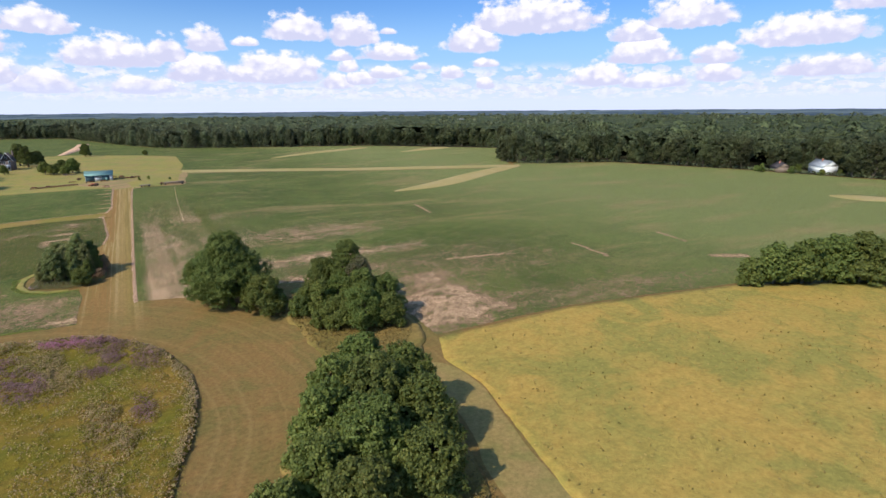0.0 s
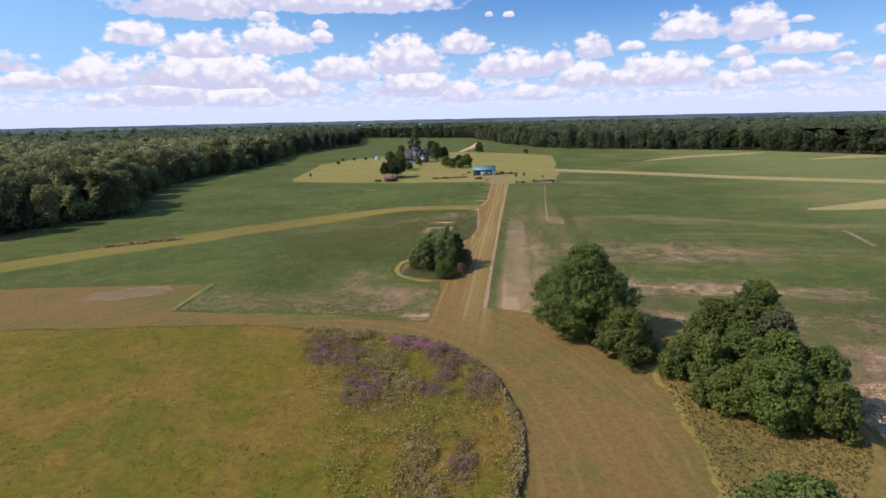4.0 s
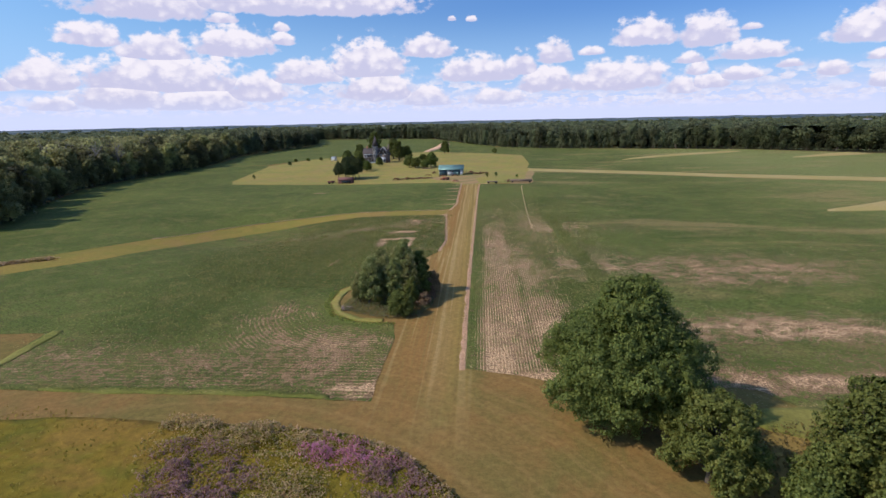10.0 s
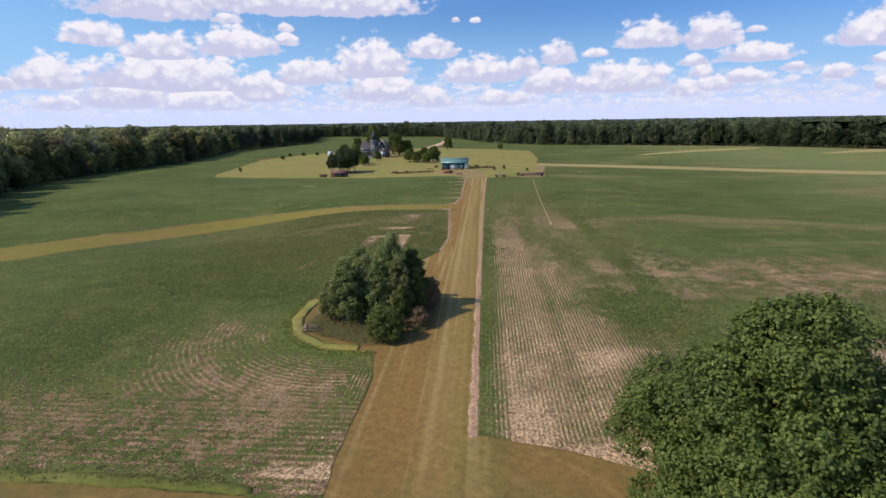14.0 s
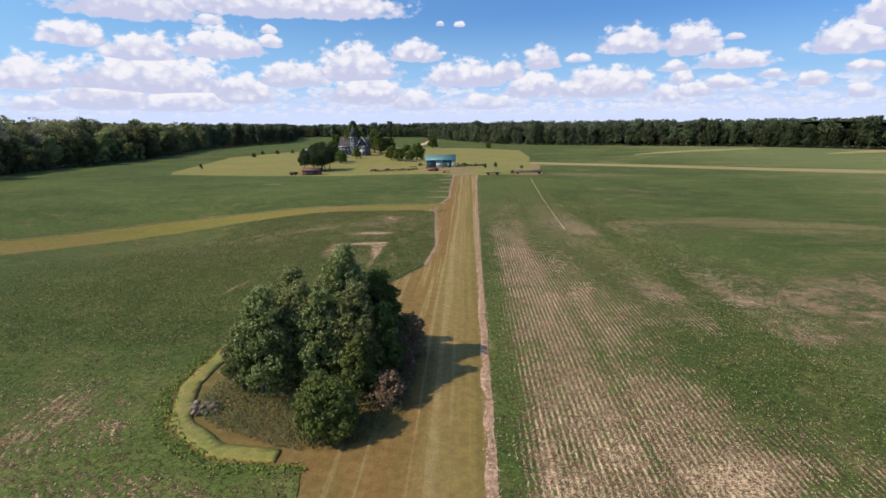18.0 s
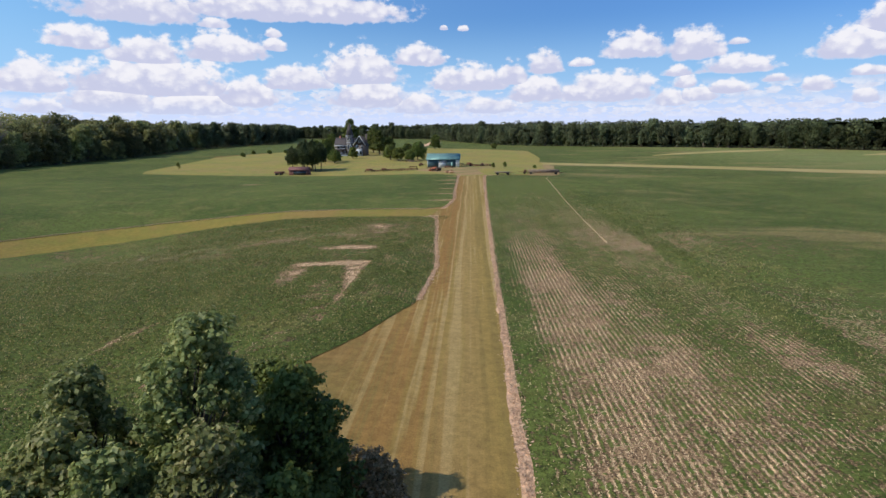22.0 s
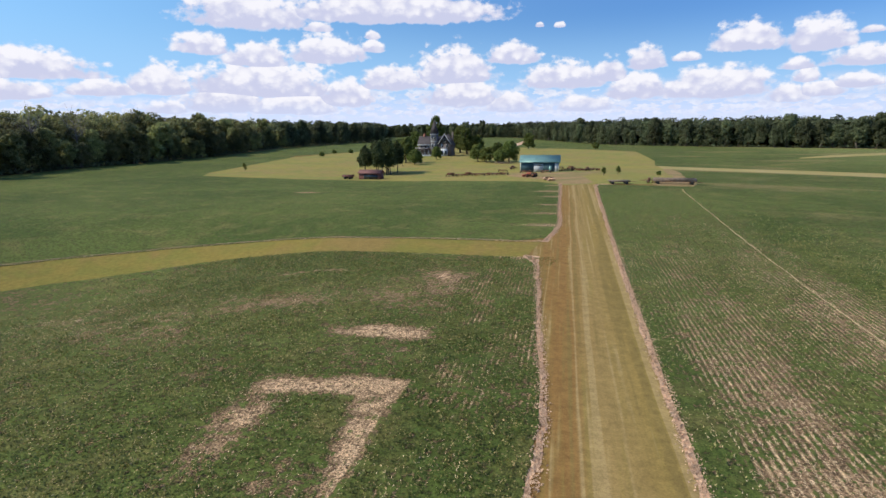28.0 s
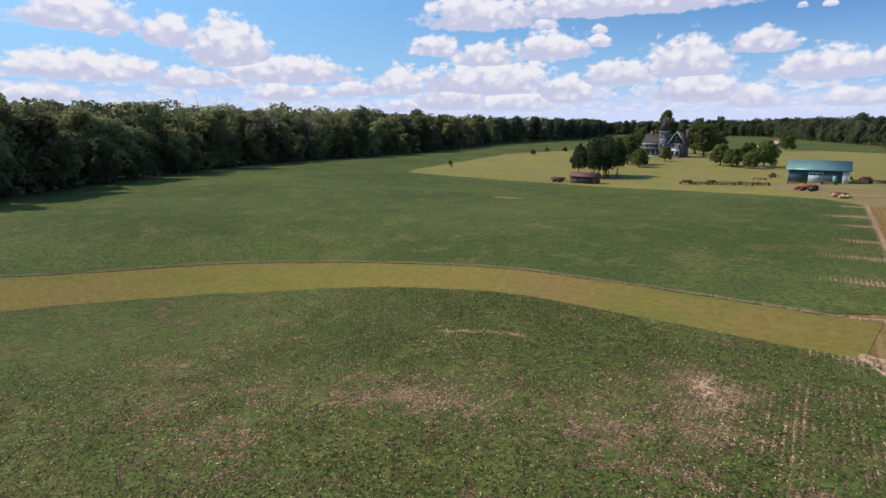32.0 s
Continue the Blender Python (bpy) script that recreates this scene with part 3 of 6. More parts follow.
def patch(name, poly, cell, dz, mat, cover=None, label="", wave=0.0):
    """A piece of ground with a given outline, laid on the terrain; a crop stands dz high, with sides."""
    x0, y0 = poly.min(0) - cell
    x1, y1 = poly.max(0) + cell
    nx, ny = int((x1 - x0) / cell) + 2, int((y1 - y0) / cell) + 2
    gx, gy = np.meshgrid(x0 + cell * np.arange(nx), y0 + cell * np.arange(ny), indexing="ij")
    keep = inside(gx[:-1, :-1] + cell / 2, gy[:-1, :-1] + cell / 2, poly)
    idx = np.arange(nx * ny).reshape(nx, ny)
    q = np.stack([idx[:-1, :-1], idx[1:, :-1], idx[1:, 1:], idx[:-1, 1:]], -1)[keep]
    used = np.unique(q)
    remap = np.full(nx * ny, -1)
    remap[used] = np.arange(len(used))
    q = remap[q]
    x, y = gx.ravel()[used], gy.ravel()[used]
    # outer edges
    e = np.concatenate([q[:, [0, 1]], q[:, [1, 2]], q[:, [2, 3]], q[:, [3, 0]]])
    key = np.sort(e, 1)
    _, inv, cnt = np.unique(key[:, 0].astype(np.int64) * len(used) + key[:, 1], return_inverse=True, return_counts=True)
    rim = e[cnt[inv] == 1]
    rv = np.unique(rim)
    _, bx, by = nearest(x[rv], y[rv], poly)
    x[rv], y[rv] = bx, by
    z = hgt(x, y) + dz
    if wave:
        z = z + wave * (vnoise(x * 0.9, y * 0.9, 3) - 0.5)
    v = np.stack([x, y, z], 1)
    faces = [q]
    c = cover(x, y) if cover else np.ones(len(x))
    if dz > 0.08:
        base = np.full(len(x), -1)
        base[rv] = len(x) + np.arange(len(rv))
        v = np.concatenate([v, np.stack([x[rv], y[rv], hgt(x[rv], y[rv]) - 0.05], 1)])
        c = np.concatenate([c, c[rv]])
        faces.append(np.stack([rim[:, 1], rim[:, 0], base[rim[:, 0]], base[rim[:, 1]]], 1))
    ob = mesh(name, v, faces, mat, attrs={"cover": c})
    return tagged(ob, label, kind="structure")


# ---------- ground ----------
def build_ground():
    xs = np.concatenate([[-4900, -2500, -1200, -700, -420, -320], np.arange(-240, 301, 3.0), [360, 480, 800, 1400, 2600, 4900]])
    ys = np.concatenate([[-4900, -2500, -1000, -400, -150], np.arange(-60, 481, 3.0), [540, 620, 720, 900, 1300, 2600, 4900]])
    gx, gy = np.meshgrid(xs, ys, indexing="ij")
    i = np.arange(gx.size).reshape(gx.shape)
    q = np.stack([i[:-1, :-1], i[1:, :-1], i[1:, 1:], i[:-1, 1:]], -1).reshape(-1, 4)
    ob = mesh("ground", np.stack([gx, gy, hgt(gx, gy)], -1).reshape(-1, 3), q, MOWN, smooth=True)
    tagged(ob, "mown dry brown-green grass ground between the fields", kind="structure")


def spot(x, y, cx, cy, rx, ry, ang=0.0, soft=0.35, seed=0, rag=0.5):
    """1 inside an uneven ellipse, 0 outside."""
    c, s = math.cos(radians(ang)), math.sin(radians(ang))
    u, v = ((x - cx) * c + (y - cy) * s) / rx, (-(x - cx) * s + (y - cy) * c) / ry
    r = np.sqrt(u * u + v * v) + rag * 2 * (fbm(x / 4, y / 4, seed) - 0.5)
    return np.clip((1 + soft - r) / (2 * soft), 0, 1)


def line(x, y, pts, w):
    d, _, _ = nearest(x, y, np.array(pts, float), False)
    return np.clip((w - d) / (0.5 * w) + 0.5, 0, 1)


def cover_right(x, y):
    c = 0.92 - 0.22 * (fbm(x / 30, y / 22, 4) - 0.35)
    # thin stubble rows beside the lane
    right = np.interp(y, [119, 150, 185, 207], [17.0, 15.5, 12.0, 9.5]) + 3.0 * (fbm(x / 5, y / 5, 18) - 0.5)
    band = np.clip((x - 2.2) / 1.6, 0, 1) * np.clip((right + 1.5 - x) / 5.0, 0, 1) * np.clip((214 - y) / 26, 0, 1) * np.clip((y - 112) / 4, 0, 1)
    streaks = 0.55 + 0.9 * fbm(x / 3.2, y / 60, 7)
    worn = 0.45 + 1.05 * fbm(x / 2.6, y / 3.4, 19)
    c -= (0.42 + 0.10 * np.clip((y - 150) / 20, 0, 1)) * np.clip(band * streaks * worn, 0, 1.15)
    c -= 0.20 * np.clip((x - 1.2) / 1.0, 0, 1) * np.clip((9 - x) / 6, 0, 1) * np.clip((150 - y) / 18, 0, 1)
    c -= 0.16 * band * np.clip((158 - y) / 20, 0, 1) * (0.5 + fbm(x / 2, y / 8, 66))
    c += 0.17 * line(x, y, [(9.4, 119), (9.2, 160), (9.0, 205)], 0.45) * band
    c -= 0.08 * spot(x, y, 15, 207, 10, 7, 0, 0.5, 2)
    c -= 0.12 * spot(x, y, 15.5, 197, 4, 6, 0, 0.5, 25) * np.clip(3.0 * fbm(x / 1.6, y / 2.4, 26) - 0.8, 0, 1.3) + 0.10 * spot(x, y, 25, 208, 6, 4, 0, 0.5, 27) * np.clip(3.0 * fbm(x / 1.6, y / 2.0, 28) - 0.8, 0, 1.3)
    c -= 0.24 * np.clip(1.3 - np.abs(x - 13) / 11, 0, 1) * np.clip(0.1 + 1.6 * fbm(x / 2.2, y / 4.5, 29), 0, 1.1) * np.clip((272 - y) / 40, 0, 1) * np.clip((y - 180) / 20, 0, 1) * (0.35 + 1.1 * fbm(x / 6, y / 30, 9))
    c -= 0.20 * np.clip((x - 11) / 5, 0, 1) * np.clip((34 - x) / 9, 0, 1) * np.clip((y - 148) / 15, 0, 1) * np.clip((228 - y) / 18, 0, 1) * (0.25 + 1.3 * fbm(x / 3, y / 9, 65))
    c -= 0.62 * spot(x, y, 50, 162, 27, 10, 0, 0.5, 3) * np.clip(1.7 * fbm(x / 2.6, y / 1.4, 5) - 0.1 + 0.5 * (fbm(x / 12, y / 5, 67) - 0.4), 0, 1.2)
    c -= 0.62 * spot(x, y, 46, 133, 26, 5, 0, 0.5, 4) * np.clip(1.8 * fbm(x / 2.4, y / 1.4, 68), 0, 1.2)
    c -= 0.25 * spot(x, y, 35, 205, 16, 7, 0, 0.6, 14)
    c -= 0.30 * spot(x, y, 70, 112, 34, 16, -12, 0.6, 6) * (0.4 + 1.2 * fbm(x / 7, y / 2.5, 15))
    c -= 0.72 * spot(x, y, 53, 88, 10.5, 15.5, -18, 0.45, 8, 0.8) * (0.62 + 0.75 * fbm(x / 2.6, y / 1.8, 23))
    c -= 0.34 * spot(x, y, 85, 77, 40, 7, -10, 0.6, 10) * (0.5 + fbm(x / 5, y / 2.5, 24))
    c -= 0.7 * spot(x, y, 38, 117, 14, 2.6, 0, 0.5, 11)
    c -= 0.8 * spot(x, y, 12, 116, 4, 2.5, -20, 0.4, 12)
    c -= 0.25 * spot(x, y, 150, 170, 60, 40, 0, 0.7, 13) * fbm(x / 30, y / 12, 21)
    c += 0.35 * line(x, y, [(24.5, 125), (24, 165), (23, 216), (24.5, 300)], 1.7)
    c += 0.3 * spot(x, y, 60, 146, 40, 4, 0, 0.5, 16)
    c = c + (0.9 - c) * np.clip(2.0 * fbm(x / 1.1, y / 0.8, 55) - 0.95, 0, 0.5) * (x > 22)
    for pts, w in (([(71, 114), (86, 111)], 0.5), ([(110, 110), (108, 95)], 0.5), ([(142, 107), (139, 95)], 0.6), ([(102, 194), (98, 174)], 0.6), ([(132, 81), (138, 77)], 1.6)):
        c -= 0.9 * line(x, y, pts, w) * (0.55 + 0.6 * vnoise(x / 2, y / 2, 31))
    return np.clip(c, 0, 1.15)


def cover_left(x, y):
    c = 0.95 - 0.06 * np.clip((y - 165) / 20, 0, 1) - 0.20 * (fbm(x / 22, y / 22, 40) - 0.35) - 0.13 * np.clip((y - 172) / 20, 0, 1) * np.clip(3.0 * fbm(x / 6, y / 3.0, 58) - 1.2, 0, 1)
    c -= 0.16 * np.clip((222 - y) / 10, 0, 1) * np.clip((y - 183) / 10, 0, 1) * np.clip((-12 - x) / 4, 0, 1) * np.clip(2.2 * fbm(x / 7, y / 4, 52) - 0.5, 0, 1)
    foot = np.clip((131 - y) / 10, 0, 1) * np.clip((y - 113.2) / 0.8, 0, 1)
    c -= 0.42 * foot * (0.55 + 0.8 * fbm(x / 2.2, y / 0.6, 41))
    c -= 0.75 * spot(x, y, -11, 113.5, 3.6, 2.2, 0, 0.4, 42)
    c -= 0.22 * spot(x, y, -12, 127, 3, 5, 30, 0.6, 50)
    # thin stand on the headland round the trees
    ring = np.hypot(x + 13, y - 142)
    c -= (0.26 + 0.22 * np.clip((y - 123) / 3, 0, 1)) * np.clip((ring - 9.5) / 1.5, 0, 1) * np.clip((27 - ring) / 8, 0, 1) * np.clip((-11.5 - x) / 2, 0, 1) * np.clip((150 - y) / 10, 0, 1) * np.clip(2.4 * fbm(x / 6, y / 6, 43) - 0.55, 0, 1)
    c -= 0.42 * line(x, y, [(-14.3, 178), (-15.4, 173), (-17, 167), (-19.5, 163.5), (-23, 158)], 1.3) * np.clip(2.6 * fbm(x / 1.3, y / 1.3, 63) - 0.75, 0, 1)
    c -= 0.75 * line(x, y, [(-29.2, 165.6), (-28.7, 168.5), (-28, 171.5)], 0.3)
    ragged = 0.55 + 0.9 * fbm(x / 1.1, y / 1.1, 57)
    c -= 0.85 * spot(x, y, -18.4, 191.9, 4.3, 1.1, 10, 0.35, 44, 0.4) * ragged
    stem = np.interp(y, [176, 181, 185, 190, 193], [0.9, 1.1, 1.7, 2.9, 2.6])
    c -= 0.90 * np.clip((-14.0 - x) / 0.35, 0, 1) * np.clip((x + 14.1 + stem) / 0.9, 0, 1) * (y > 177) * (y < 193.2) * ragged
    c -= 0.62 * spot(x, y, -21.9, 187.4, 1.3, 4.2, 4, 0.5, 45) * ragged
    c -= 0.25 * spot(x, y, -17.0, 180.5, 1.4, 3.4, 8, 0.5, 64) * ragged
    c -= 0.85 * spot(x, y, -18.1, 200.8, 4.0, 1.35, 2, 0.35, 46, 0.4) * ragged
    c -= 0.42 * spot(x, y, -17.5, 213.5, 4.5, 6, 0, 0.7, 47) * (0.4 + 1.3 * fbm(x / 2, y / 2, 51))
    c -= 0.26 * spot(x, y, -28.5, 207.5, 9, 2.2, 16, 0.6, 48)
    c -= 0.22 * spot(x, y, -42, 200, 6, 4, 0, 0.7, 49)
    c -= 0.5 * line(x, y, [(-36, 217.5), (-32, 218.8), (-29, 219)], 0.35)
    c -= 0.7 * spot(x, y, -10, 226.5, 2.0, 1.8, 0, 0.4, 53)
    c += 0.10 * (x > -13.5) * (y > 165) - 0.36 * (x > -13) * (y > 176) * np.clip(2.4 * fbm(x / 3, y / 3, 59) - 0.7, 0, 1)
    c = c + (0.95 - c) * np.clip(2.2 * fbm(x / 0.9, y / 0.9, 54) - 1.1, 0, 0.4)
    return np.clip(c, 0, 1.15)


def cover_far(x, y):
    c = 0.98 - 0.16 * (fbm(x / 40, y / 25, 60) - 0.35)
    for k in range(6):
        yy = 245 + 10 * k
        c -= 0.8 * spot(x, y, -6.5 - 0.8 * math.sin(k * 2.0), yy + 1.5 * math.sin(k * 3.0), 6.0 - 0.5 * k, 1.15, 3, 0.5, 61 + k, 0.45)
    c -= 0.7 * spot(x, y, -66, 285, 3, 1.6, 10, 0.4, 70)
    return np.clip(c, 0, 1.15)


def cover_back(x, y):
    return np.clip(1.0 - 0.2 * (fbm(x / 60, y / 40, 80) - 0.35), 0, 1.1)


WW_TOP = [(-8, 233.6), (-12, 233.3), (-20, 233.9), (-30, 234.6), (-38, 235.6), (-46, 235.4), (-55, 234.4), (-62.5, 232.7), (-70, 229.3), (-75.7, 225.4), (-80.8, 219.5), (-84.8, 212), (-89.8, 201.5), (-93.6, 189), (-98.5, 178.5), (-104, 171), (-112, 160), (-135, 134)]
WW_BOT = [(-9.5, 225.4), (-14.6, 225.4), (-18.3, 225.8), (-26, 226.6), (-34, 228), (-41, 228.2), (-50, 227.5), (-56.5, 226), (-63, 223), (-69, 219), (-73.5, 213.5), (-76.8, 206.5), (-78.5, 199), (-80.5, 187), (-84, 175), (-89, 167.5), (-104, 151), (-125, 126)]
FOREST_L = [(-190, 60), (-178, 130), (-157, 192), (-149, 214), (-164, 242), (-178, 272), (-191, 304), (-195, 345), (-196, 430), (-226, 570), (-218, 760), (-290, 1010)]
FOREST_B = [(-290, 1010), (-75, 940), (-46, 850), (22, 655), (90, 600), (222, 545), (316, 434), (238, 312), (300, 272), (328, 200), (345, 120), (370, 20), (420, -120)]


def build_fields():
    tip = [(-6.2, 298), (-6.2, 262), (-6.0, 245), (-7.6, 236)]
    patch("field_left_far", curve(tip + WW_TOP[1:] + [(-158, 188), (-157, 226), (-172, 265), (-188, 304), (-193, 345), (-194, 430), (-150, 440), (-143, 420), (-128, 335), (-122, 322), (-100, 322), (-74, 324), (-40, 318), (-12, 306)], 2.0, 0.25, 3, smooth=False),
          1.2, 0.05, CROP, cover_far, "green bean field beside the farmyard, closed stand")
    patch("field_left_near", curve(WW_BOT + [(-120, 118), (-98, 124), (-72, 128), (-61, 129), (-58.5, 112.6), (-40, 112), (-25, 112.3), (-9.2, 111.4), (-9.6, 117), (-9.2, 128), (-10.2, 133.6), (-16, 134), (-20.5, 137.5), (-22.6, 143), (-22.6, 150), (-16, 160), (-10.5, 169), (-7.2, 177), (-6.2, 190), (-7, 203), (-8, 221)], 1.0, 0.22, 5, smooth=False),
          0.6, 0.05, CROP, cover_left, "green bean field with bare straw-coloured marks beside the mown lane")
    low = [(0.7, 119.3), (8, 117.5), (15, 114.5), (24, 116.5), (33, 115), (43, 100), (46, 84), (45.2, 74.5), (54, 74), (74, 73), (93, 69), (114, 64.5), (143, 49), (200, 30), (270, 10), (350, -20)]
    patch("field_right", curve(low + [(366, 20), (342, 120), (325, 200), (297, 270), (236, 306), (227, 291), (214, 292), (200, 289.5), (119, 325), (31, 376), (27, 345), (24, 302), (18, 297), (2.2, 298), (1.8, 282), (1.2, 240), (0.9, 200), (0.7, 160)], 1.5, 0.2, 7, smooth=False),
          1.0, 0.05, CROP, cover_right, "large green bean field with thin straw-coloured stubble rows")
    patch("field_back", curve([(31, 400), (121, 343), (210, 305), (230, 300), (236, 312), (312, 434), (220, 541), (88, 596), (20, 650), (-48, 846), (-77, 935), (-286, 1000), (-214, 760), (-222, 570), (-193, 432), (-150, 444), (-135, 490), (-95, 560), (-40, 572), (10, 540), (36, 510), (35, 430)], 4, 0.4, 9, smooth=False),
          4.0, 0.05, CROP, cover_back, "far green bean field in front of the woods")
    patch("straw_edge", curve([(0.02, 118.5), (0.75, 119), (0.8, 160), (1.0, 200), (1.35, 240), (2.0, 284), (2.6, 299), (7, 299.6), (7, 298.6), (1.9, 297.8), (1.2, 283), (0.75, 240), (0.45, 200), (0.15, 160)], 0.8, 0.30, 11, smooth=False),
          0.35, 0.03, STRAW, None, "strip of pale straw litter along the lane")
    patch("straw_edge", curve([(-6.3, 190), (-7.1, 203), (-8.2, 221), (-9.8, 225.6), (-9.6, 226.4), (-7.9, 226), (-7.7, 221), (-6.7, 203), (-5.9, 190), (-6.7, 178), (-7.1, 178)], 0.4, 0.30, 12, smooth=False), 0.2, 0.03, STRAW, None, "strip of pale straw litter between crop and lane")
    patch("straw_edge", curve([(-8.0, 233.6), (-6.1, 245), (-6.4, 262), (-6.4, 300), (-5.9, 302), (-5.8, 262), (-5.6, 245), (-7.2, 233.6)], 0.4, 0.30, 14, smooth=False), 0.25, 0.03, STRAW, None, "strip of pale straw litter between crop and lane")
    patch("bare_ground", curve([(-80, 116), (-70, 119), (-66, 125), (-72, 127), (-82, 121)], 1.5, 1.0, 28), 0.6, 0.04, CROP, lambda x, y: 0.32 + 0 * x, "patch of bare pinkish soil beside the field")
    patch("verge", curve([(-60.6, 130), (-58.8, 112.4), (-57.6, 112.6), (-58.8, 130)], 1.0, 0.4, 37, smooth=False), 0.5, 0.09, VERGE_GRASS, None, "bright green weedy strip at the field corner")
    patch("verge", curve([(-48, 112.2), (-40, 111.9), (-26, 112.2), (-14, 111.9), (-14, 112.7), (-26, 113.3), (-48, 112.9)], 1.0, 0.3, 38, smooth=False), 0.4, 0.09, VERGE_GRASS, None, "bright green weedy strip along the field's foot")
    patch("verge", curve([(-12, 134.0), (-16, 134.4), (-20.2, 137.7), (-22.2, 143), (-22.2, 149), (-19.4, 154.6), (-18.6, 153.6), (-20.9, 148.4), (-20.9, 143.4), (-19.2, 138.7), (-15.6, 135.8), (-12, 135.2)], 0.8, 0.25, 48, smooth=False), 0.4, 0.09, LAWN, None, "yellow-green grass verge round the island")
    patch("verge", curve([(30, 110.5), (36, 111.5), (40, 108.5), (38.5, 105), (33, 106), (29.5, 108)], 1.0, 0.6, 39), 0.5, 0.18, VERGE_GRASS, None, "bright green weedy patch behind the hedgerow trees")
    patch("farmyard_dirt", curve([(-24, 340), (-10, 343), (4, 348), (9, 352), (4, 338), (0, 322), (1.5, 302), (-5.6, 299), (-9, 309), (-20, 326)], 1.5, 0.8, 41), 0.8, 0.05, DIRT, None, "worn brown dirt before the shop building")
    patch("worn_edge", curve([(16, 298.5), (25, 301), (28, 330), (31, 352), (32.5, 376), (29.5, 374), (26.5, 352), (23, 318), (17, 306)], 1.0, 0.6, 47), 0.7, 0.06, DIRT, None, "worn brown strip along the corner of the lawn")
    patch("mown_track", curve([(38, 66), (41, 64.5), (42.2, 57), (39.8, 46), (37.4, 33), (36.5, 5), (30.5, 5), (31.5, 36), (34.5, 46), (36.5, 57)], 1.5, 0.2, 45), 1.0, 0.05, TRACK, None, "mown greenish track along the golden meadow")
    patch("waterway", curve(WW_TOP + WW_BOT[::-1], 2, 0.15, 13, smooth=False), 1.0, 0.03, WATERWAY, None, "curved strip of dry yellow grass between two fields")
    patch("grass_strip", curve([(30, 376), (119, 326), (206, 290), (226, 286), (232, 296), (214, 305), (121, 342), (32, 400)], 3, 0.3, 15, smooth=False), 2.5, 0.05, PALE, None, "straight strip of dry grass across the fields")
    patch("grass_wedge", curve([(113, 237.5), (118, 234.5), (147, 239), (190, 263), (229, 288), (228, 297), (189, 279), (149, 257)], 2, 0.4, 17), 1.5, 0.09, PALE, None, "wedge of dry grass running into the field")
    patch("grass_strip_far", curve([(102, 444), (150, 474), (206, 506), (204, 520), (148, 490), (112, 460)], 3, 0.5, 18), 2.5, 0.09, PALE, None, "far strip of dry grass in the field")
    patch("grass_strip_edge", curve([(212, 440), (276, 462), (272, 482), (240, 464)], 3, 0.5, 19), 2.5, 0.09, PALE, None, "far strip of dry grass near the woods")
    patch("yard_lawn", curve([(-6, 296), (2.5, 299), (24, 302), (27, 345), (31, 376), (32, 400), (36, 440), (37, 506), (10, 540), (-40, 572), (-95, 560), (-135, 490), (-146, 430), (-129, 335), (-122, 322), (-100, 322), (-74, 324), (-40, 318), (-12, 306)], 2, 0.15, 21, smooth=False), 3.0, 0.02, LAWN, None, "yellowing mown lawn of the farmyard")
    patch("grass_patch", curve([(262, 116), (259, 107), (264, 96), (272, 88), (279, 92), (276, 104), (270, 114)], 2, 0.8, 43), 1.5, 0.09, PALE, None, "small patch of dry grass in the crop")
    patch("farm_track", curve([(-52, 575), (-46, 580), (-36, 690), (-38, 760), (-48, 760), (-48, 690)], 6, 0.3, 22), 4, 0.09, STRAW, None, "pale farm track leading to the far woods")
    patch("meadow_left", curve([(-64, 103), (-40, 106.5), (-28, 106), (-18, 106), (-10, 105), (-4, 102), (1.5, 96), (5, 89), (7, 79), (6, 66), (3.2, 56), (0, 40), (-4, 10), (-20, -60), (-140, -60), (-130, 60), (-92, 96)], 1.5, 0.3, 23), 1.0, 0.3, OLIVE, None, "uncut olive-green meadow with tall weeds")
    patch("meadow_right", curve([(45.2, 73.4), (54, 73), (74, 72), (93, 68), (114, 63.5), (143, 48), (200, 29), (270, 9), (350, -21), (340, -140), (60, -140), (36, 0), (37, 32), (40, 45), (42.5, 56), (42, 66)], 1.5, 0.25, 25, smooth=False), 1.2, 0.10, GOLD, None, "golden uncut meadow grass")
    patch("rough_grass", curve([(26, 104), (40, 108), (45, 92), (44, 76), (37, 66), (35, 56), (33, 47), (30, 36), (26, 25), (10, 25), (12, 47), (17, 59), (25, 72), (25.5, 88)], 1.2, 1.1, 27), 1.0, 0.16, ROUGH, None, "rough weedy yellow-green grass under the trees")


# ---------- plants ----------
def quads(centres, normals, size, rng, aspect=1.5, droop=0.5):
    """One leaf spray each: a folded rhomb of four corners."""
    k = len(centres)
    a = rng.normal(size=(k, 3))
    u = np.cross(normals, a)
    u /= np.linalg.norm(u, axis=1, keepdims=True) + 1e-9
    w = np.cross(normals, u)
    s = np.asarray(size).reshape(-1, 1) * rng.uniform(0.65, 1.35, (k, 1))
    p0, p2 = centres - u * s * aspect / 2, centres + u * s * aspect / 2
    dr = normals * s * rng.uniform(-droop, droop, (k, 1)) * 0.5
    p1, p3 = centres + w * s / 2 + dr, centres - w * s / 2 + dr
    v = np.stack([p0, p1, p2, p3], 1).reshape(-1, 3)
    return v, np.arange(4 * k).reshape(-1, 4)


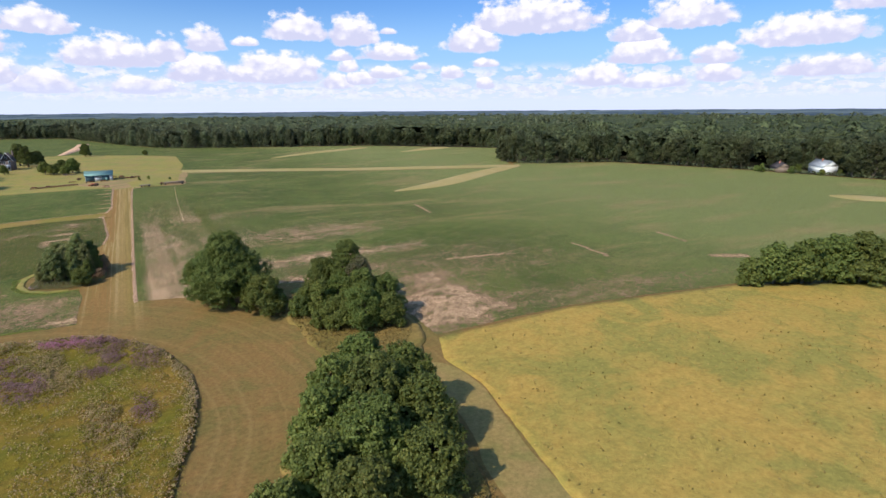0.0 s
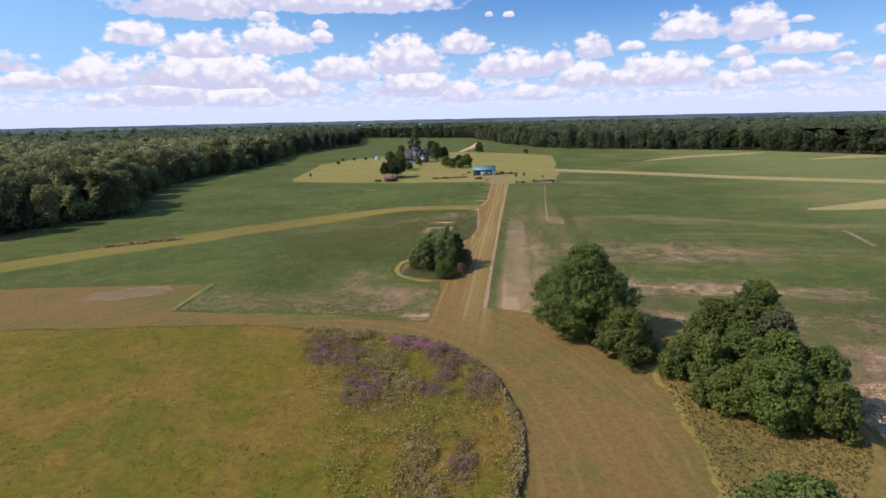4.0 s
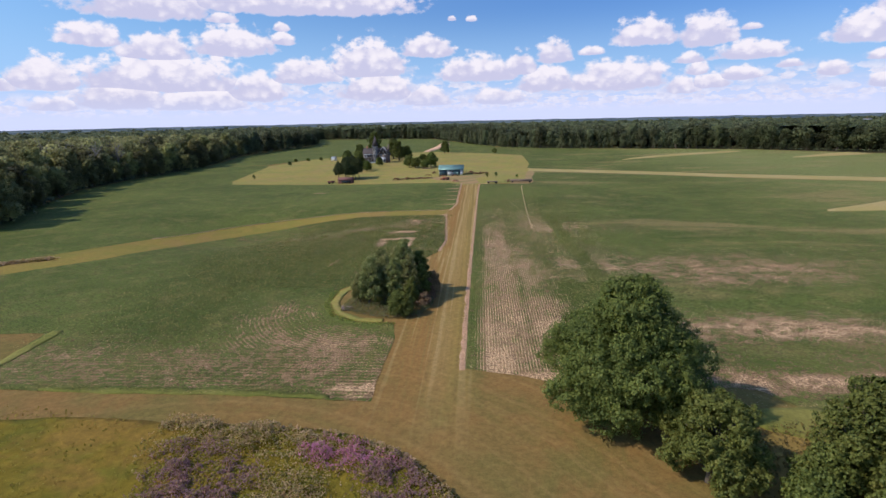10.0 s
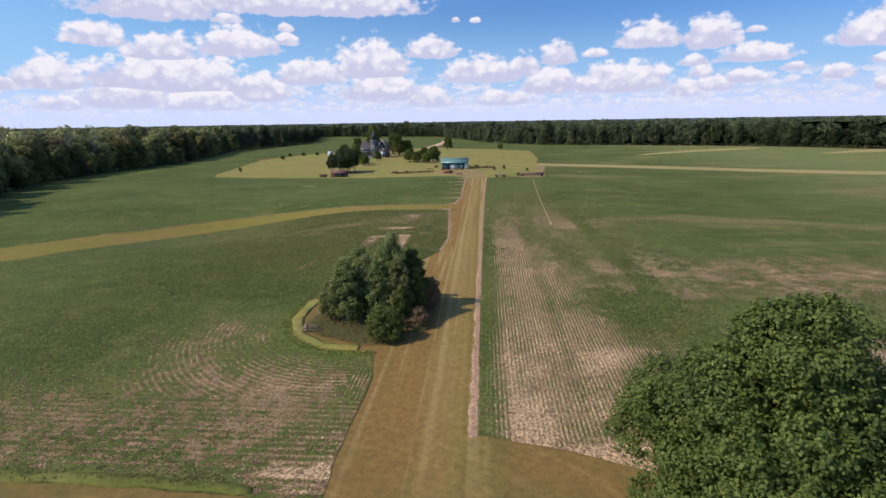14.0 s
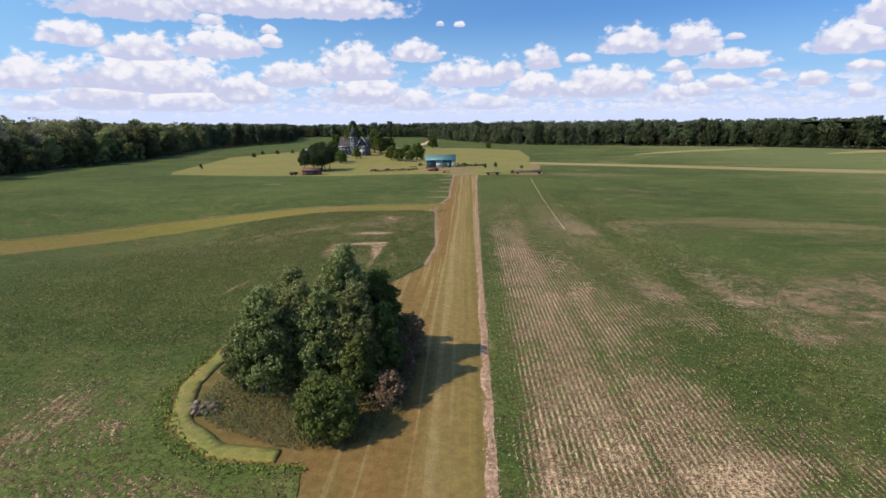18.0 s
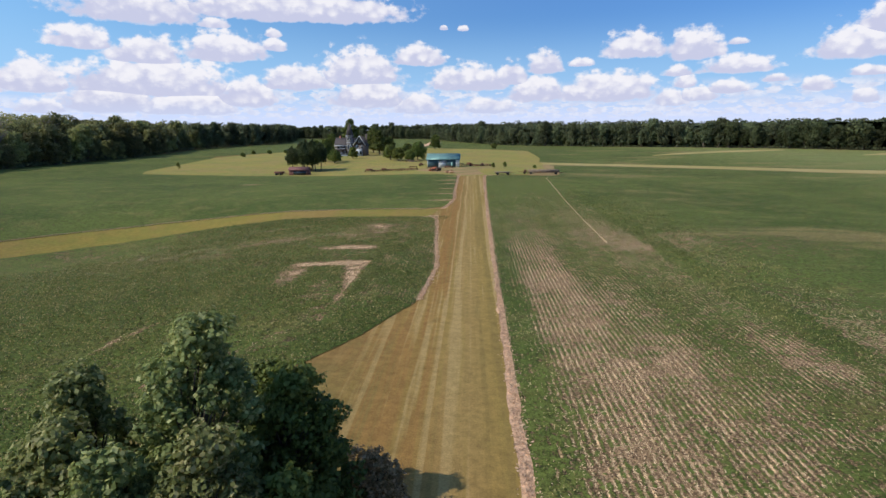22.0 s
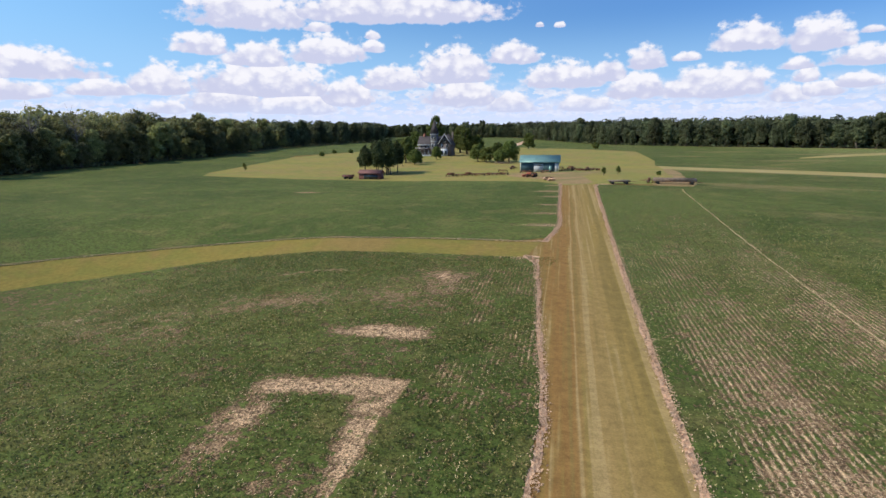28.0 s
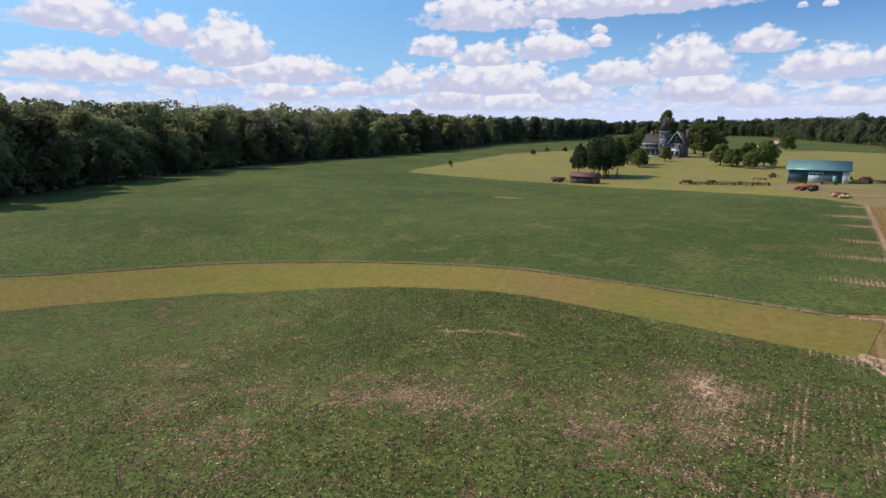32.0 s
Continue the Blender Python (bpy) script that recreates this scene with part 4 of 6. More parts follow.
def tube(pts, radii, sides=7):
    pts, radii = np.asarray(pts, float), np.asarray(radii, float)
    d = np.gradient(pts, axis=0)
    d /= np.linalg.norm(d, axis=1, keepdims=True) + 1e-9
    ref = np.array([1.0, 0.13, 0.07])
    u = np.cross(d, ref)
    u /= np.linalg.norm(u, axis=1, keepdims=True) + 1e-9
    w = np.cross(d, u)
    t = np.arange(sides) * 2 * np.pi / sides
    v = pts[:, None] + radii[:, None, None] * (u[:, None] * np.cos(t)[None, :, None] + w[:, None] * np.sin(t)[None, :, None])
    i = np.arange(len(pts) * sides).reshape(len(pts), sides)
    n = np.roll(i, -1, 1)
    f = np.stack([i[:-1], n[:-1], n[1:], i[1:]], -1).reshape(-1, 4)
    return v.reshape(-1, 3), f


def join(parts):
    vs, fs, o = [], [], 0
    for v, f in parts:
        vs.append(v)
        fs.append(f + o)
        o += len(v)
    return np.concatenate(vs), np.concatenate(fs)


def crown_shape(rng, r, h, foot, lobes, skirt=True, dome=None, lump=1.0):
    """Centres and radii of the rounded masses of a crown."""
    out = []
    for k in range(lobes):
        f = (k + 0.5) / lobes
        z = foot + (h - foot) * (0.12 + 0.80 * f)
        prof = math.sin(math.pi * (0.34 + 0.58 * f)) ** 0.8 if skirt else math.sin(math.pi * (0.28 + 0.55 * f)) ** 0.5
        if dome:
            prof = float(np.interp(f, [q[0] for q in dome], [q[1] for q in dome]))
        a = k * 2.4 + rng.uniform(-0.5, 0.5)
        rr = r * 0.70 * prof * rng.uniform(0.5, 1.0)
        s = r * rng.uniform(0.24, 0.42) * (0.72 + 0.4 * prof) * lump
        rr += (1 - lump) * 0.30 * r * prof
        out.append((rr * math.cos(a), rr * math.sin(a), min(z, h - s * 0.7), s))
    out.append((0.1 * r, 0, h - r * (0.30 if skirt else 0.5), r * (0.30 if skirt else 0.5)))
    out.append((0, 0, foot + (h - foot) * 0.45, r * 0.6))
    return np.array(out)


def tree(name, x, y, r, h, leaves, leaf, mat, seed, label, foot=1.0, lobes=14, category="tree", group="", squash=0.85, trunk_r=None, skirt=True, dome=None, lump=1.0):
    """A broad-leaved tree: tapered trunk with limbs, and a crown of many small sprays of leaves."""
    rng = np.random.default_rng(seed)
    L = crown_shape(rng, r, h, foot, int(lobes * 1.7 / lump ** 1.7), skirt, dome, lump)
    base = new(name)
    base.location = (x, y, float(hgt(np.float64(x), np.float64(y))))
    tagged(base, label, category, group)
    tr = trunk_r or 0.028 * h
    top = h * 0.72
    zz = np.linspace(-0.2, top, 7)
    wob = np.stack([0.04 * h * np.sin(zz * 0.5 + seed), 0.04 * h * np.cos(zz * 0.43 + seed) - 0.04 * h * math.cos(seed), zz], 1)
    pieces = [tube(wob, tr * (1.25 - 0.95 * np.clip(zz / top, 0, 1)))]
    for lx, ly, lz, s in L[:-2]:
        z0 = min(lz * 0.6, top * 0.8)
        b = np.array([np.interp(z0, zz, wob[:, 0]), np.interp(z0, zz, wob[:, 1]), z0])
        e = np.array([lx, ly, lz])
        mid = (b + e) / 2 + np.array([0, 0, 0.08 * h])
        t = np.linspace(0, 1, 5)[:, None]
        p = b * (1 - t) ** 2 + 2 * mid * t * (1 - t) + e * t ** 2
        pieces.append(tube(p, tr * np.linspace(0.42, 0.07, 5), 5))
    v, f = join(pieces)
    mesh("trunk", v, f, BARK, base, smooth=True)
    w = L[:, 3] ** 2
    pick = rng.choice(len(L), leaves, p=w / w.sum())
    # twigs carry the leaves in loose tufts over each mass of the crown
    nt = 60
    tuft = rng.normal(size=(len(L), nt, 3))
    tuft[..., 2] = tuft[..., 2] * 0.9 + 0.15
    tuft /= np.linalg.norm(tuft, axis=2, keepdims=True)
    tuft *= rng.uniform(0.62, 1.14, (len(L), nt, 1))
    tt = tuft[pick, rng.integers(0, nt, leaves)]
    d = rng.normal(size=(leaves, 3))
    c = L[pick, :3] + (tt + d * 0.115) * L[pick, 3][:, None] * np.array([1, 1, squash])
    d = d / np.linalg.norm(d, axis=1, keepdims=True) * 0.9 + tt * 0.6
    ok = c[:, 2] > 0.15
    c, d = c[ok], d[ok]
    nrm = d + rng.normal(scale=0.4, size=d.shape) + np.array([0, 0, 0.45])
    nrm /= np.linalg.norm(nrm, axis=1, keepdims=True)
    v, f = quads(c, nrm, leaf, rng)
    mesh("crown", v, f, mat, base)
    return base


def build_trees():
    g = "trees of the hedgerow"
    broad = [(0, 0.75), (0.2, 0.95), (0.4, 1.0), (0.55, 0.82), (0.66, 0.45), (0.85, 0.34), (1, 0.12)]
    tree("tree", 16.8, 109.0, 9.2, 15.2, 190000, 0.145, LEAF, 11, "broad dark green maple tree beside the mown grass", 0.3, 22, group=g, dome=broad, lump=0.55)
    tree("tree", 21.7, 100.0, 4.7, 8.2, 52000, 0.14, LEAF_BUSH, 12, "small bright green tree beside a larger one", 0.2, 13, group=g, lump=0.6)
    for i, (x, y, r, h, m, text) in enumerate([
            (37.6, 97.6, 5.2, 13.4, LEAF, "dark green tree rising over a dense clump"), (33.0, 99.0, 4.2, 10.2, LEAF, "dark green broad-leaved tree in a dense clump"), (38.8, 93.4, 4.0, 10.8, LEAF_DULL, "thin brownish-green tree in a dense clump"),
            (30.3, 91.2, 2.5, 8.4, LEAF_BUSH, "tall light green young tree before a dense clump"), (34.6, 92.6, 3.4, 8.6, LEAF, "dark green broad-leaved tree in a dense clump"),
            (27.4, 95.6, 2.5, 4.2, LEAF, "low dark green bush at the foot of the trees"), (29.2, 97.8, 2.6, 5.0, LEAF, "low dark green bush at the foot of the trees"),
            (32.0, 86.6, 3.3, 6.4, LEAF_BUSH, "light green young tree before a dense clump"), (29.2, 88.2, 2.0, 3.8, LEAF_BUSH, "light green bush before a dense clump"),
            (37.2, 88.4, 4.7, 10.2, LEAF, "dark green broad-leaved tree in a dense clump"), (41.2, 87.0, 4.0, 8.8, LEAF, "dark green broad-leaved tree in a dense clump"),
            (35.6, 84.0, 4.2, 8.4, LEAF, "dark green broad-leaved tree in a dense clump"), (40.2, 82.4, 3.4, 6.6, LEAF, "dark green broad-leaved tree in a dense clump")]):
        tree("tree", x, y, r, h, int(1000 * r * r * 1.75), 0.17, m, 20 + i, text, 0.2, 13, group=g, lump=0.65)
    for i, (x, y, r, h) in enumerate([(26, 60, 4.5, 10.5), (21, 57, 4, 9.5), (29, 54, 4.8, 10.5), (24, 51, 5, 11.5), (18, 50, 4.6, 10), (28, 46.5, 4.8, 9.6), (21, 44, 5, 10.5), (15, 43, 4.4, 8.5), (25, 39, 4, 8.5), (17, 37, 4.4, 8.5), (10.6, 40, 4.2, 7), (29.5, 62, 3, 5.5)]):
        tree("tree", x, y, r, h, int(1000 * r * r * 1.35), 0.20, LEAF_BUSH if i % 3 == 1 else LEAF, 40 + i, "green broad-leaved tree in a hedgerow, sunlit leaves", 0.3, 13, group=g, lump=0.65)
    g = "trees of the island in the lane"
    for i, (x, y, r, h, dark) in enumerate([(-15.2, 141.6, 2.5, 8.4, 0), (-14.3, 145.4, 2.4, 8.6, 0), (-13.0, 143.0, 2.3, 8.2, 0), (-11.4, 142.4, 2.2, 7.8, 0), (-10.2, 145.4, 2.8, 10.3, 0), (-9.0, 142.8, 2.3, 8.2, 0), (-8.0, 147.0, 2.5, 8.0, 1), (-8.4, 140.8, 1.5, 5.0, 1), (-12.0, 147.4, 2.3, 7.8, 0), (-9.8, 149.2, 2.2, 7.0, 1), (-7.2, 143.6, 1.8, 6.4, 1), (-17.2, 142.4, 1.7, 5.4, 0)]):
        tree("tree", x, y, r, h, int(3900 * r * r), 0.12, LEAF if dark else LEAF_ISLAND, 61 + 7 * i, "dark slender tree behind taller ones of the island" if dark else "slender upright grey-green tree on the grass island", 0.3, 15, group=g, trunk_r=0.14, lump=0.6, dome=[(0, 0.8), (0.3, 1.0), (0.6, 0.85), (0.8, 0.55), (1, 0.12)])
    tree("bush", -9.6, 136.8, 2.3, 3.9, 30000, 0.10, LEAF_BUSH, 64, "round bright green bush on the grass island", 0.1, 14, "bush", "bushes")
    for i, (x, y, r, h) in enumerate([(-6.4, 144.4, 1.8, 3.6), (-6.4, 140.4, 1.4, 2.4), (-5.9, 148.4, 1.8, 3.6)]):
        tree("bush", x, y, r, h, 9000, 0.10, REDLEAF, 165 + i, "dark reddish-brown shrub beside the mown lane", 0.1, 10, "bush", "bushes")
    g = "trees in the field"
    for i, (x, y, r, h) in enumerate([(116, 62, 3.5, 6), (121, 60, 4.5, 9), (127, 57, 5, 9.5), (133, 54, 5.5, 10.5), (139, 51, 5.5, 11), (146, 47, 5.5, 11), (153, 44, 5, 10)]):
        tree("tree", x, y, r, h, int(750 * r * r), 0.34, LEAF, 70 + i, "dark green tree in a clump at the meadow's edge", 0.2, 10, group=g)


def along(line_pts, step):
    p = curve(line_pts, 1.0, 0, 1, False)
    d = np.concatenate([[0], np.cumsum(np.hypot(*np.diff(p, axis=0).T))])
    s = np.arange(0, d[-1], step)
    return np.stack([np.interp(s, d, p[:, 0]), np.interp(s, d, p[:, 1])], 1)


def build_woods():
    rng = np.random.default_rng(5)
    kinds = [tree("woodland_tree", -170, 300, r, h, int(n * 1.6), 0.38, mat, 90 + i, label, 0.5, 13, group="trees of the woodland edge", skirt=False)
             for mat, label in ((LEAF_WOOD, "tall dark green woodland tree at the field's edge"), (LEAF_EDGE, "light grey-green woodland tree at the field's edge"), (LEAF_FAR, "dark woodland tree beyond the far fields"))
             for i, (r, h, n) in enumerate([(5.6, 19, 9000), (6.2, 21, 10500), (5.0, 17, 7500), (6.6, 20, 10500), (4.4, 14, 6000)])]
    spots = []
    for L in (FOREST_L, FOREST_B):
        for x, y in along(L, 8.0):
            spots.append((x + rng.uniform(-2.5, 2.5), y + rng.uniform(-2.5, 2.5)))
            if L is FOREST_L and y < 480:
                spots.append((x - rng.uniform(5, 11), y + rng.uniform(-3, 3)))
    for x, y in ((356, 150), (360, 160), (358, 170), (350, 178), (346, 188), (366, 154), (368, 168), (362, 180), (354, 190), (372, 160)):
        spots.append((x, y))
    first = set()
    for x, y in spots:
        k = int(rng.integers(0, 5)) + (10 if y > 560 else 5 * bool(x > 60))
        if any(math.hypot(x - a, y - b) < 15 and x - a < 5 for a, b in ((347, 160), (335, 177))):
            continue
        s = rng.uniform(0.62, 1.08) if x < -120 and y < 480 else rng.uniform(0.72, 1.1)
        m = Matrix.LocRotScale((x, y, float(hgt(np.float64(x), np.float64(y)))), Euler((0, 0, rng.uniform(0, 6.28))), (s, s, s * rng.uniform(0.9, 1.1)))
        if k not in first:
            first.add(k)
            kinds[k].matrix_basis = m
        else:
            c = copy_thing(kinds[k], m)
            c.matrix_basis = m
    # shrubs and very dark ground under the edge of the woods
    for k, (L, pts, push) in enumerate(((FOREST_L, [(-420, 1000), (-420, 40)], 3.0), (FOREST_B, [(560, -120), (560, 500), (300, 700), (60, 1100), (-290, 1100)], 2.0))):
        e = curve(L, 0.16, 0, 1, False)
        o = np.random.default_rng(30 + k).normal(scale=2.2, size=e.shape)
        tufts("undergrowth", e[:, 0] + o[:, 0], e[:, 1] + o[:, 1], 0.8, LEAF_FAR, "dark shrubs and saplings along the foot of the woods", 160 + k, 1.1, "shrubs", 0.9)
        patch("woodland_floor", np.concatenate([np.array(L, float), np.array(pts, float)]), 7.0, 0.03, FLOOR, None, "very dark ground under the woods")
    # the woods behind, crown by crown
    clear = np.array(FOREST_L + FOREST_B[1:] + [(420, -400), (-170, -400)], float)

    def wood(name, count, lo, deep, hi, nq, size, seed, label, x0=None, x1=None):
        r2 = np.random.default_rng(seed)
        x = r2.uniform(x0 or -hi, x1 or hi, count * 12)
        y = r2.uniform(60 if x0 else -300, 560 if x0 else hi, count * 12)
        ins = inside(x, y, clear)
        d, _, _ = nearest(x, y, clear)
        ok = ~ins & (d > lo) & (d < deep)
        rr = np.hypot(x, y - 250)
        ok &= np.hypot(x - 347, y - 166) > 13
        ok &= r2.random(len(x)) < np.clip(640 / (rr + 60), 0, 1) ** 1.2
        x, y = x[ok][:count], y[ok][:count]
        k = len(x)
        h = r2.uniform(11.5, 21.5, k) + 2.0 * (x < -120) * (y < 420)
        r = r2.uniform(4.0, 6.8, k) * (1 if size < 2 else 1.35)
        dd = r2.normal(size=(k, nq, 3))
        dd[..., 2] = np.abs(dd[..., 2]) * 1.0 - 0.25
        dd /= np.linalg.norm(dd, axis=2, keepdims=True)
        wob = 0.80 + 0.26 * r2.random((k, nq, 1))
        c = dd * wob * np.stack([r, r, r * 0.95], 1)[:, None] + np.stack([x, y, h - r * 0.8], 1)[:, None]
        nrm = dd + r2.normal(scale=0.7 if size < 1 else 0.5 if size < 2 else 0.3, size=dd.shape)
        nrm /= np.linalg.norm(nrm, axis=2, keepdims=True)
        v, f = quads(c.reshape(-1, 3), nrm.reshape(-1, 3), size, r2, 1.3)
        v = v.reshape(-1, 4, 3)
        north = v[:, 0, 1] > 560
        east = (v[:, 0, 0] > 60) & ~north
        for part_of, mat, text in ((~east & ~north, LEAF_WOOD, label), (north, LEAF_FAR, label.replace("dense", "dark")), (east, LEAF_EDGE, label.replace("dark green", "light grey-green"))):
            if part_of.any():
                vv = v[part_of].reshape(-1, 3)
                tagged(mesh(name, vv, np.arange(len(vv)).reshape(-1, 4), mat), text, "woods", kind="stuff")

    wood("near_woods", 420, 10, 70, 330, 640, 0.66, 9, "dense broad-leaved woods behind the left field", -420, -90)
    wood("near_woods", 3000, 6, 110, 1000, 100, 1.25, 7, "dense dark green broad-leaved woods behind the fields")
    wood("far_woods", 4200, 80, 1500, 1700, 50, 3.0, 8, "far dark green woods reaching to the horizon")
    # closed canopy to the horizon
    th = np.radians(np.arange(0, 361, 1.0))
    rr = 150 * (4800 / 150) ** np.linspace(0, 1, 110)
    T, R = np.meshgrid(th, rr, indexing="ij")
    x, y = R * np.sin(T), 250 + R * np.cos(T)
    z = 8.5 + 9 * fbm(x / 9, y / 9, 90) + 6 * fbm(x / 300, y / 300, 91)
    d, _, _ = nearest(x.ravel(), y.ravel(), clear)
    out = (~inside(x, y, clear)) & (d.reshape(x.shape) > 26)
    i = np.arange(x.size).reshape(x.shape)
    q = np.stack([i[:-1, :-1], i[1:, :-1], i[1:, 1:], i[:-1, 1:]], -1)
    keep = out[:-1, :-1] & out[1:, :-1] & out[1:, 1:] & out[:-1, 1:]
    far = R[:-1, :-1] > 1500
    ob = mesh("woods_canopy", np.stack([x, y, z], -1).reshape(-1, 3), q[keep & ~far], CANOPY)
    tagged(ob, "closed canopy of the distant woods", "woods", kind="stuff")
    # beyond 1500 m the canopy takes the painted haze
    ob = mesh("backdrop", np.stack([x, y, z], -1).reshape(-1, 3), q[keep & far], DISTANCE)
    tagged(ob, "wooded distance at the horizon, glowing with painted blue haze", kind="structure")


def canopy_material():
    m, n, b, pos = material("canopy", 0.9, 0.1)
    a = n.noise(pos, 0.16, 6, 0.75)
    c = n.noise(pos, 0.004, 4, 0.6)
    col = n.mix(n.ramp(a, 0.35, 0.65), (0.026, 0.036, 0.017, 1), (0.105, 0.118, 0.046, 1))
    col = n.mix(n.math("MULTIPLY", n.ramp(c, 0.55, 0.7), 0.35), col, (0.13, 0.14, 0.06, 1))
    n.put(b.inputs["Base Color"], col)
    bump(n, b, a, 1.0, 4.0)
    return m


CANOPY = canopy_material()


def distance_haze_material():
    m, n, b, pos = material("blue_haze_distance", 1.0, 0.0)
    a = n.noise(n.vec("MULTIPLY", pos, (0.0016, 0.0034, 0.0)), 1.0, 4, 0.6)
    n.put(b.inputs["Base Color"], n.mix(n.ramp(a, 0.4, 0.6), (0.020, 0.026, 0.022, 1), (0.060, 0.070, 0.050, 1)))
    # aerial haze put into the surface as a blue glow, not into the air
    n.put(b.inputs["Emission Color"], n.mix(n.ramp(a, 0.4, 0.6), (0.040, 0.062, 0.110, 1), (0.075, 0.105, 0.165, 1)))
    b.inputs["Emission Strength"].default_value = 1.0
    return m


DISTANCE = distance_haze_material()


# ---------- buildings ----------
def box(x0, x1, y0, y1, z0, z1):
    v = np.array([(x, y, z) for z in (z0, z1) for x, y in ((x0, y0), (x1, y0), (x1, y1), (x0, y1))], float)
    f = np.array([(0, 3, 2, 1), (4, 5, 6, 7), (0, 1, 5, 4), (1, 2, 6, 5), (2, 3, 7, 6), (3, 0, 4, 7)])
    return v, f


def part(name, geo, mat, parent, label=""):
    ob = mesh(name, geo[0], geo[1], mat, parent)
    if label:
        ob["label"] = label
    return ob


def thing(name, x, y, label, category, turn=0.0, group=""):
    e = new(name)
    e.matrix_basis = pose(x, y, float(hgt(np.float64(x), np.float64(y))), 0, 0, turn)
    return tagged(e, label, category, group)


def gable(x0, x1, y0, y1, z0, z1, t=0.18, over=0.4, ridge_x=True):
    """A pitched roof of two thick slopes over the box, the ridge along x or along y."""
    def slope(a, b, za, zb):
        if ridge_x:
            return np.array([(x0 - over, a, za), (x1 + over, a, za), (x1 + over, b, zb), (x0 - over, b, zb)], float)
        return np.array([(a, y0 - over, za), (a, y1 + over, za), (b, y1 + over, zb), (b, y0 - over, zb)], float)
    lo, hi = (y0, y1) if ridge_x else (x0, x1)
    m = (lo + hi) / 2
    k = (z1 - z0) / (m - lo)
    out = []
    for a, s in ((lo - over, 1), (hi + over, -1)):
        q = slope(a, m, z0 - k * over, z1)
        v = np.concatenate([q, q + np.array([0, 0, t])])
        f = np.array([(0, 3, 2, 1), (4, 5, 6, 7), (0, 1, 5, 4), (1, 2, 6, 5), (2, 3, 7, 6), (3, 0, 4, 7)])
        out.append((v, f))
    return out


def gable_wall(a0, a1, at, z0, z1, t, along_x=True):
    """A triangle of wall under a roof."""
    m = (a0 + a1) / 2
    tri = [(a0, z0), (a1, z0), (m, z1)]
    v = [((p, at + d, z) if along_x else (at + d, p, z)) for d in (0, t) for p, z in tri]
    v = np.array(v, float)
    f = [(0, 1, 4, 3), (1, 2, 5, 4), (2, 0, 3, 5)]
    return v, np.array(f), np.array([(0, 2, 1), (3, 4, 5)])


def build_barn():
    b = thing("barn", -13.4, 352, "metal shop building with teal roof and dark teal walls", "barn")
    w, d, e = 6.3, 4.6, 3.4
    for nm, g in (("wall", box(-w, -1.9, -d, -d + 0.15, 0, e)), ("wall", box(1.2, w - 1.3, -d, -d + 0.15, 0, e)), ("wall", box(-1.9, 1.2, -d, -d + 0.15, 2.75, e)),
                  ("wall", box(-w, -w + 0.15, -d + 0.15, d, 0, e)), ("wall", box(w - 0.15, w, -d + 0.15, d, 0, e)), ("wall", box(-w + 0.15, w - 0.15, d - 0.15, d, 0, e))):
        part(nm, g, TEAL_WALL, b)
    part("corner_panel", box(w - 1.3, w, -d, -d + 0.15, 0, e), PALE_DOOR, b, "white panel")
    dr = part("overhead_door", box(-1.9, 1.2, -d + 0.02, -d + 0.1, 0, 2.75), PALE_DOOR, b, "white overhead door")
    for i in range(4):
        part("door_window", box(-1.6 + 0.72 * i, -1.1 + 0.72 * i, -d - 0.01, -d + 0.02, 2.05, 2.45), GLASS, dr, "small dark pane")
    for i in range(1, 4):
        part("door_joint", box(-1.9, 1.2, -d + 0.005, -d + 0.02, 0.68 * i, 0.68 * i + 0.03), GALV, dr)
    for x in (-w, w - 0.12):
        part("corner_trim", box(x - 0.01, x + 0.13, -d - 0.03, -d, 0, e), WHITE, b, "white trim")
    part("side_door", box(3.1, 4.0, -d - 0.03, -d, 0, 2.05), TEAL_ROOF, b, "walk-in door")
    for g in gable(-w, w, -d, d, e, 5.3, 0.12, 0.45):
        r = part("roof", g, TEAL_ROOF, b)
    for x in np.arange(-w - 0.4, w + 0.5, 0.61):
        for s in (-1, 1):
            k = (5.3 - e) / d
            y0, y1 = s * (d + 0.45), 0
            v = np.array([(x, y0, e - k * 0.45 + 0.12), (x + 0.05, y0, e - k * 0.45 + 0.12), (x + 0.05, y1, 5.42), (x, y1, 5.42)], float)
            v = np.concatenate([v, v + np.array([0, 0, 0.04])])
            part("roof_rib", (v, box(0, 1, 0, 1, 0, 1)[1]), TEAL_ROOF, b)
    for at in (-w, w - 0.15):
        v, f4, f3 = gable_wall(-d, d, at, e, 5.3, 0.15, False)
        ob = mesh("gable_wall", v, [f4, f3], TEAL_WALL, b)


